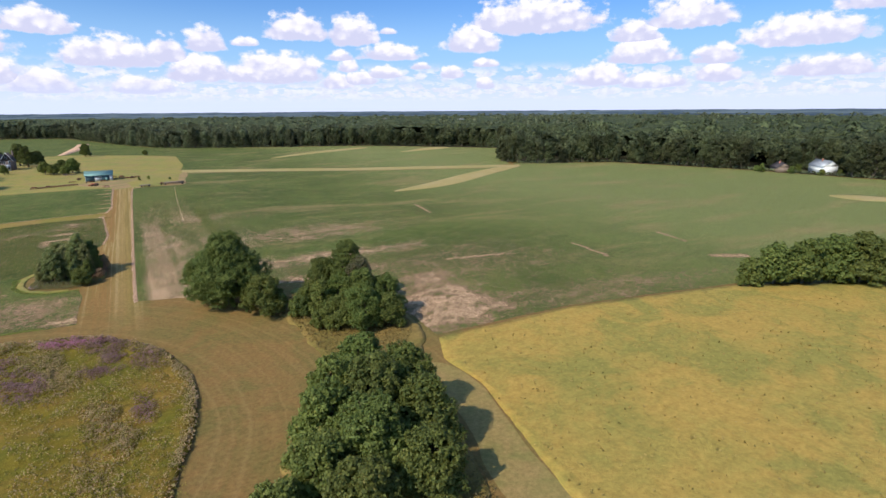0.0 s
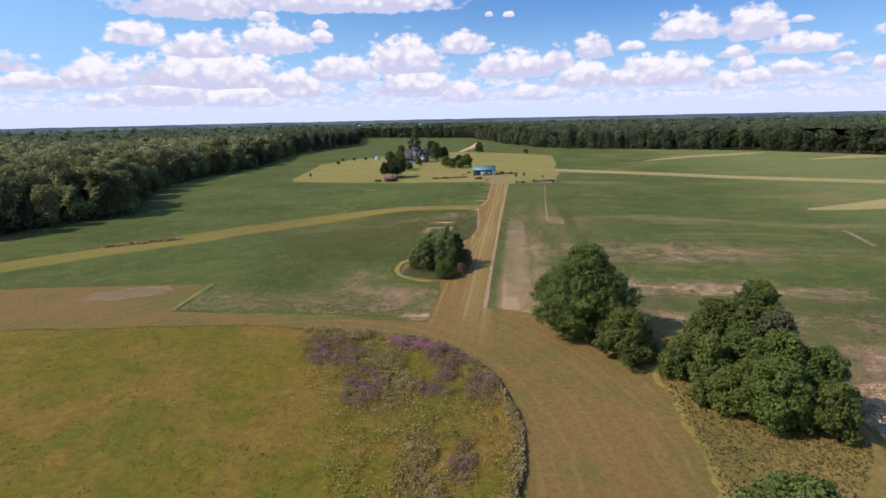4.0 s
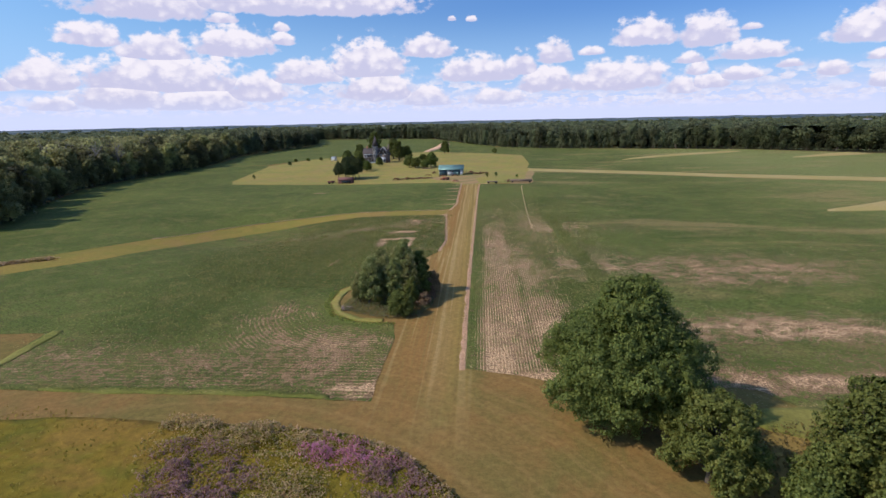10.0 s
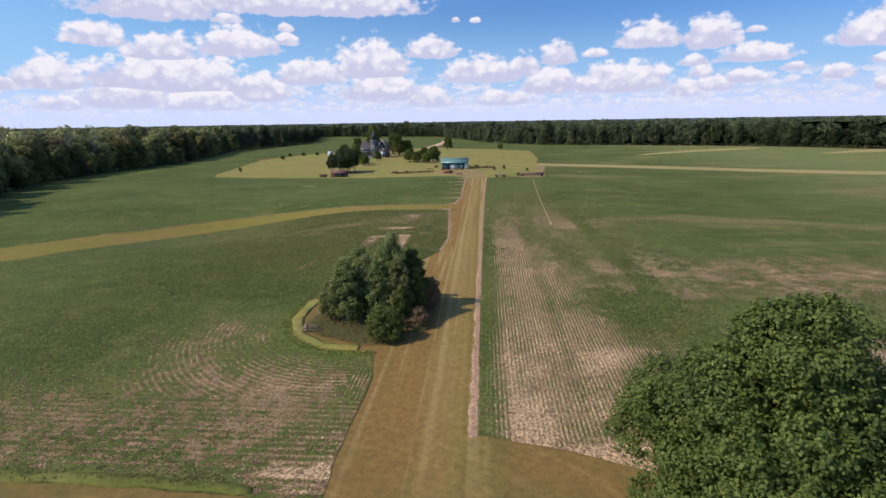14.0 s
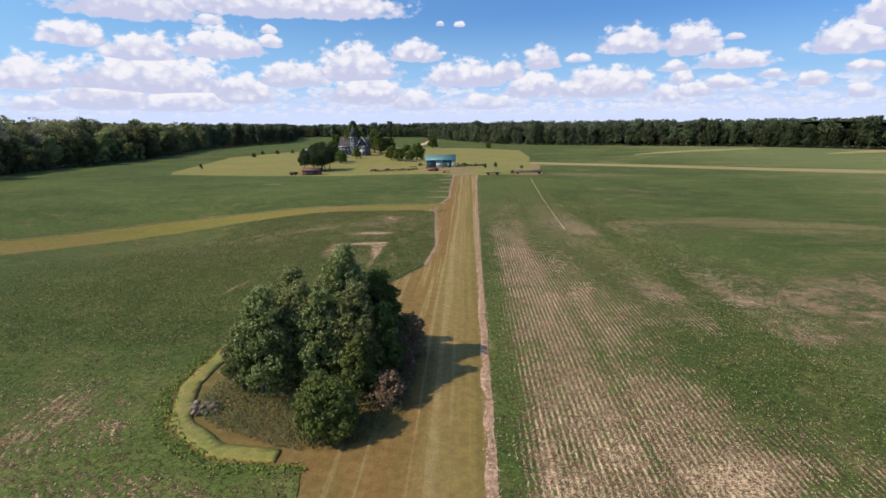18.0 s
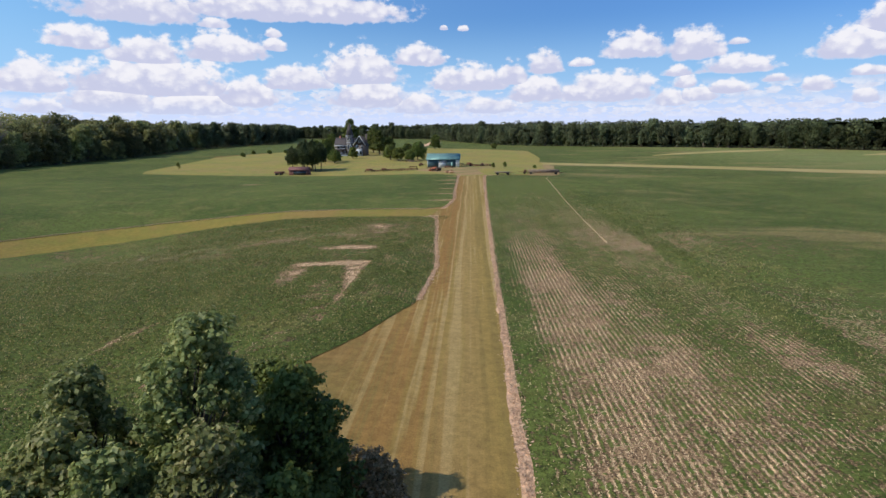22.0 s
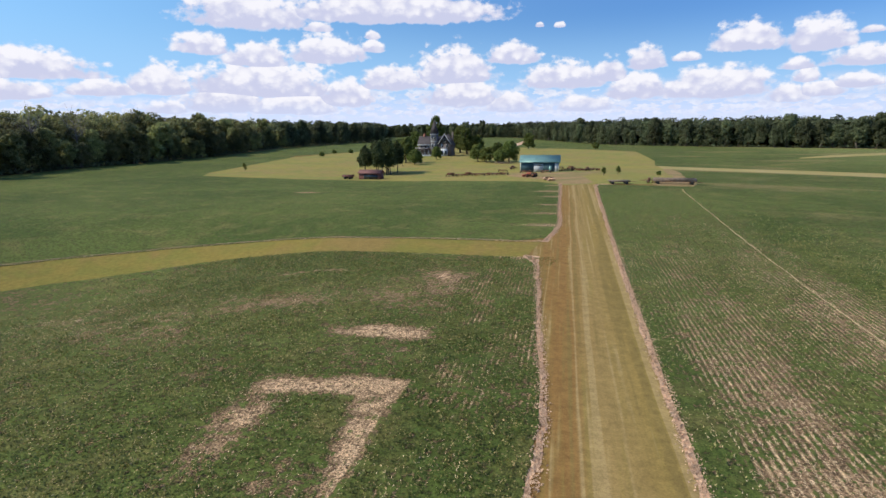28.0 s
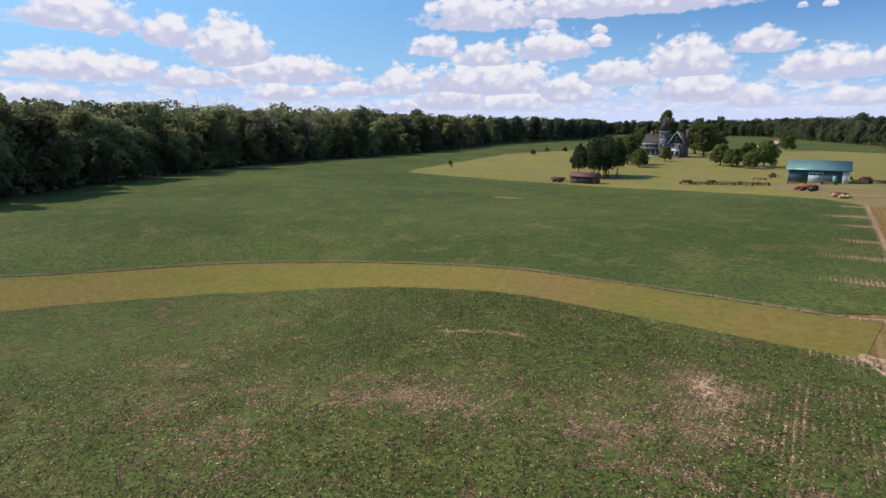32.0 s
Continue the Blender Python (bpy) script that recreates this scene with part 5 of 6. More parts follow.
def build_house():
    h = thing("farmhouse", -74, 455, "dark grey farmhouse with tower, steep gables and white porch", "house")
    def blk(x0, x1, y0, y1, z, m=GREY_SIDING):
        part("wall", box(x0, x1, y0, y1, 0, z), m, h)
    blk(-9, 3, -3, 6, 6.2)
    blk(3, 9.5, -6, 5, 6.2)
    blk(-1.5, 1.7, -5.2, -2, 11.6, TOWER)
    for g in gable(-9, 3, -3, 6, 6.2, 10.2, 0.2, 0.5):
        part("roof", g, SLATE, h)
    for g in gable(3, 9.5, -6, 5, 6.2, 11.0, 0.2, 0.5, False):
        part("roof", g, SLATE, h)
    v, f4, f3 = gable_wall(3, 9.5, -6, 6.2, 11.0, 0.3, True)
    mesh("gable_wall", v, [f4, f3], SLATE, h)
    for at in (-9, 2.7):
        v, f4, f3 = gable_wall(-3, 6, at, 6.2, 10.2, 0.3, False)
        mesh("gable_wall", v, [f4, f3], GREY_SIDING, h)
    v = np.array([(-1.9, -5.6, 11.6), (2.1, -5.6, 11.6), (2.1, -1.6, 11.6), (-1.9, -1.6, 11.6), (0.1, -3.6, 19.4)], float)
    mesh("tower_roof", v, [np.array([(0, 3, 2, 1)]), np.array([(0, 1, 4), (1, 2, 4), (2, 3, 4), (3, 0, 4)])], SLATE, h)
    for sgn in (-1, 1):
        a, z0, z1 = 6.25 + sgn * 3.75, 5.7, 11.25
        v = np.array([(a, -6.62, z0), (6.25, -6.62, z1), (6.25, -6.62, z1 + 0.5), (a, -6.62, z0 + 0.5)], float)
        part("bargeboard", (np.concatenate([v, v + np.array([0, 0.09, 0])]), box(0, 1, 0, 1, 0, 1)[1]), PALE_DOOR, h, "white gable board")
    part("eaves_board", box(-9.5, -2.0, -3.62, -3.52, 5.55, 5.95), PALE_DOOR, h, "white eaves board")
    part("tower_cornice", box(-2.0, 2.2, -5.7, -1.5, 11.3, 11.58), PALE_DOOR, h, "white cornice")
    part("tower_band", box(-1.6, 1.8, -5.3, -1.9, 7.6, 7.85), PALE_DOOR, h, "white band")
    part("balcony_rail", box(-9.5, -2.3, -7.2, -7.1, 4.3, 4.45), PALE_DOOR, h, "white balcony rail")
    for x in np.arange(-9.5, -2.4, 0.9):
        part("baluster", box(x, x + 0.09, -7.19, -7.11, 3.61, 4.3), PALE_DOOR, h)
    part("chimney", box(-7.2, -6.2, 1, 2, 6, 11.6), BRICK, h, "red brick chimney")
    part("chimney", box(8.2, 9.1, 3, 4, 6, 12.4), GREY_SIDING, h, "pale chimney")
    part("porch_floor", box(-9.5, 2.6, -7, -3, 0, 0.6), PALE_DOOR, h)
    part("porch_roof", box(-9.7, -2.05, -7.3, -3.05, 3.3, 3.6), SLATE, h)
    part("porch_front", box(4.6, 7.9, -7.6, -6.05, 0, 3.9), PALE_DOOR, h, "white bay on the gable front")
    for x in np.arange(-9.3, 2.6, 2.3):
        part("porch_post", box(x, x + 0.18, -6.95, -6.77, 0.6, 3.3), PALE_DOOR, h, "white post")
    part("porch_rail", box(-9.3, 2.4, -6.9, -6.84, 1.4, 1.5), PALE_DOOR, h)
    for x, y, z in ((-7.6, -3, 4.2), (-5.4, -3, 4.2), (-3.6, -3, 4.2), (-1.1, -5.2, 8.9), (0.5, -5.2, 8.9), (-1.1, -5.2, 4.6), (0.5, -5.2, 4.6), (4.6, -6, 4.6), (7.2, -6, 4.6), (5.8, -6, 7.4)):
        wd = part("window", box(x - 0.12, x + 0.92, y - 0.08, y - 0.02, z - 0.12, z + 1.62), PALE_DOOR, h, "white framed window")
        part("pane", box(x, x + 0.8, y - 0.1, y - 0.081, z, z + 1.5), GLASS, wd)
    for x in (4.6, 6.6):
        wd = part("window", box(x - 0.1, x + 1.1, -7.68, -7.62, 0.9, 2.9), GLASS, h, "dark window")


def build_shed():
    s = thing("shed", -66, 330, "low faded red shed with grey roof at the field's edge", "shed")
    part("wall", box(-3.6, 3.6, -1.8, 1.8, 0, 2.0), BARNRED, s)
    for g in gable(-3.6, 3.6, -1.8, 1.8, 2.0, 2.9, 0.1, 0.3):
        part("roof", g, BARNRED, s)
    for at in (-3.6, 3.45):
        v, f4, f3 = gable_wall(-1.8, 1.8, at, 2.0, 2.9, 0.15, False)
        mesh("gable_wall", v, [f4, f3], BARNRED, s)
    # flat dark slab on the closed wall, standing for shade in an open front
    part("shade_panel", box(-1.9, 2.8, -1.86, -1.82, 0.1, 1.6), GLASS, s, "dark panel for the shaded open front")


# ---------- low plants ----------
def crop_plants(name, x0, x1, y0, y1, cover, label, fade, keep, seed, gap=0.30, per=6):
    """Bean plants in drilled rows; thin where the stand is thin."""
    rng = np.random.default_rng(seed)
    xs, ys = np.arange(round(x0 / 0.38), round(x1 / 0.38)) * 0.38 + 0.095, np.arange(y0, y1, gap)
    x, y = np.meshgrid(xs, ys)
    x = (x + rng.normal(scale=0.06, size=x.shape)).ravel()
    y = (y + rng.uniform(-0.2, 0.2, y.shape)).ravel()
    c = cover(x, y) + 1.0 * (fbm(x / 2.5, y / 2.5, seed) - 0.5)
    ok = keep(x, y) & (rng.random(len(x)) < np.clip(c * 1.5 - 0.35, 0.03, 1) * fade(x, y))
    x, y = x[ok], y[ok]
    k = len(x)
    vig = (0.75 + 0.5 * rng.random(k)) * np.clip(0.55 + 0.5 * cover(x, y), 0.5, 1.05)
    cen = np.stack([x, y, hgt(x, y) + 0.02], 1)[:, None] + rng.normal(size=(k, per, 3)) * np.array([0.11, 0.14, 0.0]) * vig[:, None, None]
    cen[..., 2] += (0.05 + 0.20 * rng.random((k, per))) * vig[:, None]
    nrm = rng.normal(size=(k, per, 3)) * 0.7 + np.array([0, 0, 1.0])
    nrm /= np.linalg.norm(nrm, axis=2, keepdims=True)
    v, f = quads(cen.reshape(-1, 3), nrm.reshape(-1, 3), 0.082 * np.repeat(vig, per), rng, 1.35)
    tagged(mesh(name, v, f, BEAN), label, "crop plants", kind="stuff")


def straw_bits(name, count, x0, x1, y0, y1, cover, keep, seed, label, mat=None):
    """Stalks of last year's stubble lying on bare ground between the rows."""
    rng = np.random.default_rng(seed)
    x, y = rng.uniform(x0, x1, count), rng.uniform(y0, y1, count)
    x = np.round(x / 0.38) * 0.38 - 0.095 + rng.normal(scale=0.07, size=count)
    c = cover(x, y) + 0.8 * (fbm(x / 2.5, y / 2.5, seed) - 0.5)
    ok = keep(x, y) & (rng.random(count) < np.clip(1.15 - c * 1.25, 0.01, 1))
    x, y = x[ok], y[ok]
    k = len(x)
    a = rng.normal(scale=0.6, size=k) + np.pi / 2
    ln, wd = rng.uniform(0.02, 0.085, k), rng.uniform(0.007, 0.017, k)
    u = np.stack([np.cos(a), np.sin(a), rng.normal(scale=0.12, size=k)], 1) * ln[:, None]
    w = np.stack([-np.sin(a), np.cos(a), 0 * a], 1) * wd[:, None]
    c3 = np.stack([x, y, hgt(x, y) + 0.09], 1)
    v = np.stack([c3 - u - w, c3 + u - w, c3 + u + w, c3 - u + w], 1).reshape(-1, 3)
    tagged(mesh(name, v, np.arange(4 * k).reshape(-1, 4), mat or STALK), label, "straw", kind="stuff")


def tufts(name, x, y, size, mat, label, seed, lift=0.2, category="grass", upright=2.0, dz=0.0):
    rng = np.random.default_rng(seed)
    k = len(x)
    c = np.stack([x, y, hgt(x, y) + dz + lift * rng.uniform(0.5, 1.6, k)], 1)
    nrm = rng.normal(size=(k, 3)) * np.array([1, 1, upright])
    nrm /= np.linalg.norm(nrm, axis=1, keepdims=True)
    v, f = quads(c, nrm, size, rng, 1.4)
    return tagged(mesh(name, v, f, mat), label, category, kind="stuff")


def scatter(poly, count, seed):
    rng = np.random.default_rng(seed)
    lo, hi = poly.min(0), poly.max(0)
    x, y = rng.uniform(lo[0], hi[0], count), rng.uniform(lo[1], hi[1], count)
    ok = inside(x, y, poly)
    return x[ok], y[ok]


def island_keep(x, y):
    d, _, _ = nearest(x, y, np.array([(-9.2, 111.4), (-9.2, 128), (-10.2, 133.6), (-16, 134), (-20.5, 137.5), (-22.6, 143), (-22.6, 150), (-16, 160), (-10.5, 169), (-7.2, 177), (-6.2, 190), (-7, 203), (-8, 221)], float), False)
    grass = inside(x, y, np.array([(-9.2, 105), (-9.2, 128), (-10.2, 133.6), (-16, 134), (-20.5, 137.5), (-22.6, 143), (-22.6, 150), (-16, 160), (-10.5, 169), (-7.2, 177), (-6.2, 190), (-7, 203), (-8, 221), (5, 225), (5, 105)], float))
    low = y < np.interp(x, [q[0] for q in WW_BOT[::-1]], [q[1] for q in WW_BOT[::-1]]) - 0.3
    ring = np.hypot(x + 13, y - 142)
    bend = (ring > 9.5) & (ring < 27.5) & (x < -11.5) & (y < 151) & (np.sin((ring + 0.07) * 2 * np.pi / 0.62) < -0.1)
    return ~grass & ~bend & low & (y > 112.3) & (d > 0.2)


def build_low_plants():
    crop_plants("bean_plants", -66, -6, 112, 228, cover_left, "low green bean plants drilled in rows",
                lambda x, y: np.clip((x + 66) / 22, 0, 1) * np.clip(0.5 + (y - 140) / 60, 0.5, 1) * np.where((np.hypot(x + 13, y - 142) < 23) & (y < 150) & (x < -11.5), 0.4, 1), island_keep, 101, 0.22, 6)
    crop_plants("bean_plants", 1.1, 34, 119.5, 262, cover_right, "low green bean plants with thin patches",
                lambda x, y: np.clip((36 - x) / 12, 0, 1) * np.clip((266 - y) / 50, 0, 1) * np.clip(0.45 + (x - 13) / 8 + np.clip((y - 150) / 40, 0, 1), 0.45, 1), lambda x, y: x > 1.0 + (y > 220) * 0.5, 103, 0.34, 5)
    straw_bits("stubble", 150000, 1.2, 32, 119, 250, cover_right, lambda x, y: x > 1.1, 104, "pale maize stubble lying in rows on bare soil")
    straw_bits("stubble", 60000, -58, -7, 113, 226, cover_left, island_keep, 105, "pale maize stubble on bare marks in the crop")
    straw_bits("stubble", 40000, 28, 90, 72, 140, cover_right, lambda x, y: y > np.interp(x, [28, 45, 54, 93], [117, 76, 75, 71]), 106, "pale stubble and clods on pinkish bare soil", LITTER)
    straw_bits("stubble", 90000, 24, 82, 128, 182, cover_right, lambda x, y: x > 24, 107, "pale stubble scattered over thin patches of the crop")
    r = np.random.default_rng(9)
    for k, pts in enumerate(([(0.4, 119), (0.5, 160), (0.75, 200), (1.05, 240), (1.6, 284), (2.2, 298)], [(-6.9, 178), (-6.1, 190), (-6.9, 203), (-8.0, 221), (-9.2, 226)], [(-7.6, 233.8), (-5.9, 245), (-6.1, 262), (-6.1, 300)], [(q[0], q[1] + 0.2) for q in WW_TOP[:13]], [(20.2, 291), (19.3, 283), (17.4, 240), (16.4, 204)])):
        e = curve(pts, 0.012 if k < 4 else 0.03, 0.1, 1, False)
        o = r.normal(scale=0.20 if k < 4 else 0.05, size=(len(e), 2))
        tufts("straw_litter", e[:, 0] + o[:, 0], e[:, 1] + o[:, 1], (0.085, 0.085, 0.085, 0.075, 0.06)[k], STALK if k == 4 else LITTER, "loose pale straw and husks along the lane edge", 150 + k, 0.06, "straw", 2.5, 0.0 if k < 3 else 0.05)
    # the flowering corner of the meadow: mounds of knapweed, dry stalks and green weeds
    bed = curve([(-29, 105.6), (-18, 105.6), (-10, 104.6), (-4, 101.6), (1.2, 95.5), (4.7, 89), (6.6, 79), (5.7, 66), (3.0, 56), (-1, 44), (-9, 50), (-13, 70), (-18, 83), (-25, 92)], 1.5, 1.4, 31)
    x, y = scatter(bed, 420000, 111)
    rs = np.random.default_rng(1).random((3, len(x)))
    mound = fbm(x / 1.5, y / 1.5, 141)
    purple = spot(x, y, -21.5, 98.5, 5.0, 3.4, -40, 0.4, 3) + spot(x, y, -14.6, 88.5, 2.6, 5.2, 12, 0.4, 4) + spot(x, y, -5.0, 99.0, 3.4, 2.4, -35, 0.4, 5) + spot(x, y, -3.2, 93.6, 1.8, 2.6, 0, 0.5, 6) + spot(x, y, -5.0, 88.6, 2.4, 1.8, 0, 0.5, 7) + 0.7 * spot(x, y, 0.4, 74, 1.3, 3.6, 0, 0.5, 8) + 0.5 * spot(x, y, 1.0, 91, 2.2, 4.5, 25, 0.5, 18)
    magenta = spot(x, y, -10.2, 102.2, 3.6, 2.0, -10, 0.4, 9)
    tan = spot(x, y, -17.0, 103.4, 6.5, 1.8, 0, 0.5, 10) + spot(x, y, -12.2, 95.0, 2.2, 4.4, 25, 0.5, 11) + spot(x, y, -10.4, 88, 2.0, 5.0, 15, 0.5, 12) + spot(x, y, -4.6, 73.5, 1.7, 5.5, 0, 0.5, 13) + spot(x, y, -2.4, 67, 1.6, 4.0, 10, 0.5, 14) + 0.6 * spot(x, y, -4.2, 58.5, 1.5, 6.0, 8, 0.6, 15)
    rim = np.clip(1.6 - nearest(x, y, np.array([(-29, 105.6), (-18, 105.8), (-10, 104.8), (-4, 101.8), (1.4, 95.7), (4.9, 89), (6.8, 79), (5.9, 66), (3.1, 56)], float), False)[0] / 0.9, 0, 1)
    keep = 0.25 + 0.9 * (mound > 0.42)
    mag = (magenta * keep * 0.75 > rs[0])
    pur = ~mag & (purple * keep * 0.8 > rs[0])
    dry = ~mag & ~pur & ((tan + 0.7 * rim) * (0.2 + 0.9 * (fbm(x / 1.2, y / 0.8, 142) > 0.45)) * 0.6 + 0.06 * (mound > 0.45) + 0.015 > rs[1])
    grn = ~mag & ~pur & ~dry & (0.30 * np.clip(purple + magenta + tan, 0, 1) + 0.05 * (mound > 0.45) > rs[2])
    tall = 0.10 + 1.15 * np.clip(mound - 0.30, 0, 0.5)
    for sel, size, mat, name, text, seed in ((mag, 0.13, MAGENTA, "flowers", "magenta flower heads in the meadow", 114), (pur, 0.13, PURPLE, "flowers", "dull purple flower heads among weeds", 115),
                                             (dry, 0.14, DRYWEED, "weeds", "dry brown seed heads and stalks in the meadow", 116), (grn, 0.15, MEADOW_LEAF, "weeds", "green weeds between the flowers", 117)):
        tufts(name, x[sel], y[sel], size, mat, text, seed, tall[sel], name, 1.6, 0.22)
    x, y = scatter(curve([(-62, 103), (-28, 105), (6, 84), (4, 58), (-2, 40), (-60, 50)], 4), 26000, 118)
    hump = fbm(x / 2.2, y / 2.2, 118) > 0.46
    x, y = x[hump], y[hump]
    tufts("meadow_grass", x, y, 0.16, MEADOW_LEAF, "olive tufts of uncut meadow grass", 119, 0.3, "grass")
    x, y = scatter(curve([(45, 73), (110, 63), (135, 40), (110, 5), (45, 8), (38, 32), (42, 58)], 4, smooth=False), 2600, 120)
    dk = fbm(x / 1.3, y / 1.3, 130) > 0.86
    tufts("meadow_grass", x[~dk], y[~dk], 0.26, GOLD_LEAF, "golden tufts of uncut meadow grass", 121, 0.3, "grass")
    tufts("weeds", x[dk], y[dk], 0.34, LEAF_BUSH, "scattered dark green weeds in the golden meadow", 122, 0.4, "weeds")
    # the edge of the meadow, dry and upright
    e = curve([(-28, 106), (-18, 106), (-10, 105), (-4, 102), (1.5, 96), (5, 89), (7, 79), (6, 66), (3.2, 56), (0, 40)], 0.12, 0.25, 33, False)
    r = np.random.default_rng(5)
    tufts("weeds", e[:, 0] - np.abs(r.normal(scale=0.35, size=len(e))), e[:, 1] - np.abs(r.normal(scale=0.3, size=len(e))), 0.34, DRYWEED, "dry brown weeds along the mown edge", 123, 0.35, "weeds")
    # weeds on the grass island and along the crop
    x, y = scatter(curve([(-19.5, 141), (-18, 138), (-13, 135.6), (-8, 135.4), (-5.5, 139), (-5.5, 144), (-9, 148), (-17, 148)], 1.5, 0.4, 35), 24000, 124)
    tufts("weeds", x, y, 0.095, GREYWEED, "grey-brown weeds under the trees of the island", 125, 0.42, "weeds", 1.2)
    x, y = scatter(curve([(-23.4, 149), (-23.2, 142), (-20.5, 136.6), (-16, 133.4), (-10, 133), (-10.4, 134), (-15.6, 134.4), (-19.8, 138), (-22, 143), (-22, 149)], 1.5, 0.3, 36), 5000, 126)
    tufts("weeds", x, y, 0.15, VERGE, "bright green weeds along the crop edge", 127, 0.12, "weeds")
    x, y = scatter(curve([(29, 107), (38, 109), (42, 100), (44, 82), (34, 66), (33, 48), (28, 30), (12, 28), (15, 52), (25, 70), (25.5, 88), (25.5, 102)], 2), 30000, 133)
    tufts("weeds", x, y, 0.20, ROUGH_LEAF, "rough weeds under the hedgerow trees", 134, 0.3, "weeds")
    # low line of cut brush on the grass strip
    e = curve([(-112, 161), (-104, 167), (-96, 173)], 0.05, 0.6, 39, False)
    r = np.random.default_rng(6)
    tufts("brush_row", e[:, 0] + r.normal(scale=0.7, size=len(e)), e[:, 1] + r.normal(scale=0.6, size=len(e)), 0.6, DRYWEED, "low row of brown cut brush", 135, 0.35, "brush")


PURPLE = leaf_material("purple_flowers", (0.330, 0.180, 0.178), (0.480, 0.295, 0.285), (0.32, 0.24, 0.12), 0.28)
MAGENTA = leaf_material("magenta_flowers", (0.42, 0.150, 0.255), (0.58, 0.27, 0.40), (0.28, 0.22, 0.10), 0.2)
DRYWEED = leaf_material("dry_weeds", (0.38, 0.260, 0.135), (0.62, 0.45, 0.255), (0.32, 0.27, 0.09), 0.3)
MEADOW_LEAF = leaf_material("meadow_blades", (0.192, 0.164, 0.024), (0.280, 0.222, 0.036), (0.38, 0.24, 0.065))
GOLD_LEAF = leaf_material("golden_blades", (0.32, 0.225, 0.062), (0.42, 0.30, 0.085), (0.38, 0.25, 0.08))
GREYWEED = leaf_material("grey_weeds", (0.14, 0.115, 0.075), (0.27, 0.225, 0.145), (0.15, 0.17, 0.05), 0.4)
VERGE = leaf_material("verge_weeds", (0.16, 0.205, 0.036), (0.28, 0.315, 0.06), (0.36, 0.33, 0.09))
ROUGH_LEAF = leaf_material("rough_blades", (0.150, 0.122, 0.036), (0.235, 0.175, 0.056), (0.28, 0.205, 0.075))


# ---------- farmyard ----------
def pine(x, y, h, seed, label, group):
    """A pine with a bare lower stem and ragged flat sprays."""
    rng = np.random.default_rng(seed)
    base = thing("pine_tree", x, y, label, "tree", 0, group)
    zz = np.linspace(-0.2, h * 0.95, 6)
    v, f = tube(np.stack([0.03 * h * np.sin(zz * 0.3 + seed), 0 * zz, zz], 1), np.linspace(0.2, 0.04, 6))
    mesh("trunk", v, f, BARK, base, smooth=True)
    k = 5200
    t = rng.random(k) ** 0.8
    a = rng.uniform(0, 6.283, k)
    lay = np.round(t * 9) / 9
    rr = (2.7 * np.sin(np.pi * (0.20 + 0.78 * lay)) ** 0.7) * (0.55 + 0.45 * rng.random(k) ** 0.5) * (0.7 + 0.5 * vnoise(a * 1.3 + lay * 20, lay * 9, seed))
    z = h * (0.34 + 0.64 * lay) + rng.normal(scale=0.28, size=k) - 0.1 * rr
    c = np.stack([rr * np.cos(a), rr * np.sin(a), z], 1)
    nrm = rng.normal(size=(k, 3)) * 0.6 + np.array([0, 0, 0.8])
    nrm /= np.linalg.norm(nrm, axis=1, keepdims=True)
    v, f = quads(c, nrm, 0.34, rng)
    mesh("crown", v, f, NEEDLE, base)


def wheel(parent, x, y, z, r, w, rim=RUST):
    t = np.arange(14) * 2 * np.pi / 14

    def ring(r0, x0, x1):
        a = np.stack([np.full(14, x0), y + r0 * np.cos(t), z + r0 * np.sin(t)], 1)
        b = a + np.array([x1 - x0, 0, 0])
        i = np.arange(14)
        j = np.roll(i, -1)
        return np.concatenate([a, b]), [np.stack([i, j, j + 14, i + 14], 1), np.array([np.arange(14)[::-1]]), np.array([np.arange(14) + 14])]
    v, f = ring(r, x - w / 2, x + w / 2)
    wh = mesh("wheel", v, f, RUBBER, parent)
    v, f = ring(r * 0.55, x - w / 2 - 0.03, x + w / 2 + 0.03)
    mesh("rim", v, f, rim, wh)


def implement(x, y, turn, seed, label="rusty old field implement standing in the grass"):
    """An old tillage tool: frame, drawbar, shanks and wheels."""
    rng = np.random.default_rng(seed)
    b = thing("farm_implement", x, y, label, "farm implement", turn, "old implements in the yard")
    w, d = rng.uniform(1.0, 1.7), rng.uniform(0.7, 1.3)
    for yy in (-d, 0, d):
        part("frame_bar", box(-w, w, yy - 0.06, yy + 0.06, 0.55, 0.68), RUST, b)
    for xx in (-w, w):
        part("side_bar", box(xx - 0.05, xx + 0.05, -d, d, 0.68, 0.78), RUST, b)
    part("drawbar", box(-0.06, 0.06, d, d + 1.3, 0.5, 0.6), RUST, b)
    for i in range(int(rng.integers(4, 7))):
        xx = -w + 2 * w * (i + 0.5) / 6
        part("shank", box(xx - 0.04, xx + 0.04, -d - 0.02, -d + 0.16, 0.0, 0.55), RUST, b)
    for s in (-1, 1):
        wheel(b, s * (w + 0.15), 0.1, 0.38, 0.38, 0.16)
    if rng.random() < 0.5:
        part("hopper", box(-w * 0.8, w * 0.8, -0.3, 0.3, 0.72, 1.25), RUST, b, "dented rusty hopper")


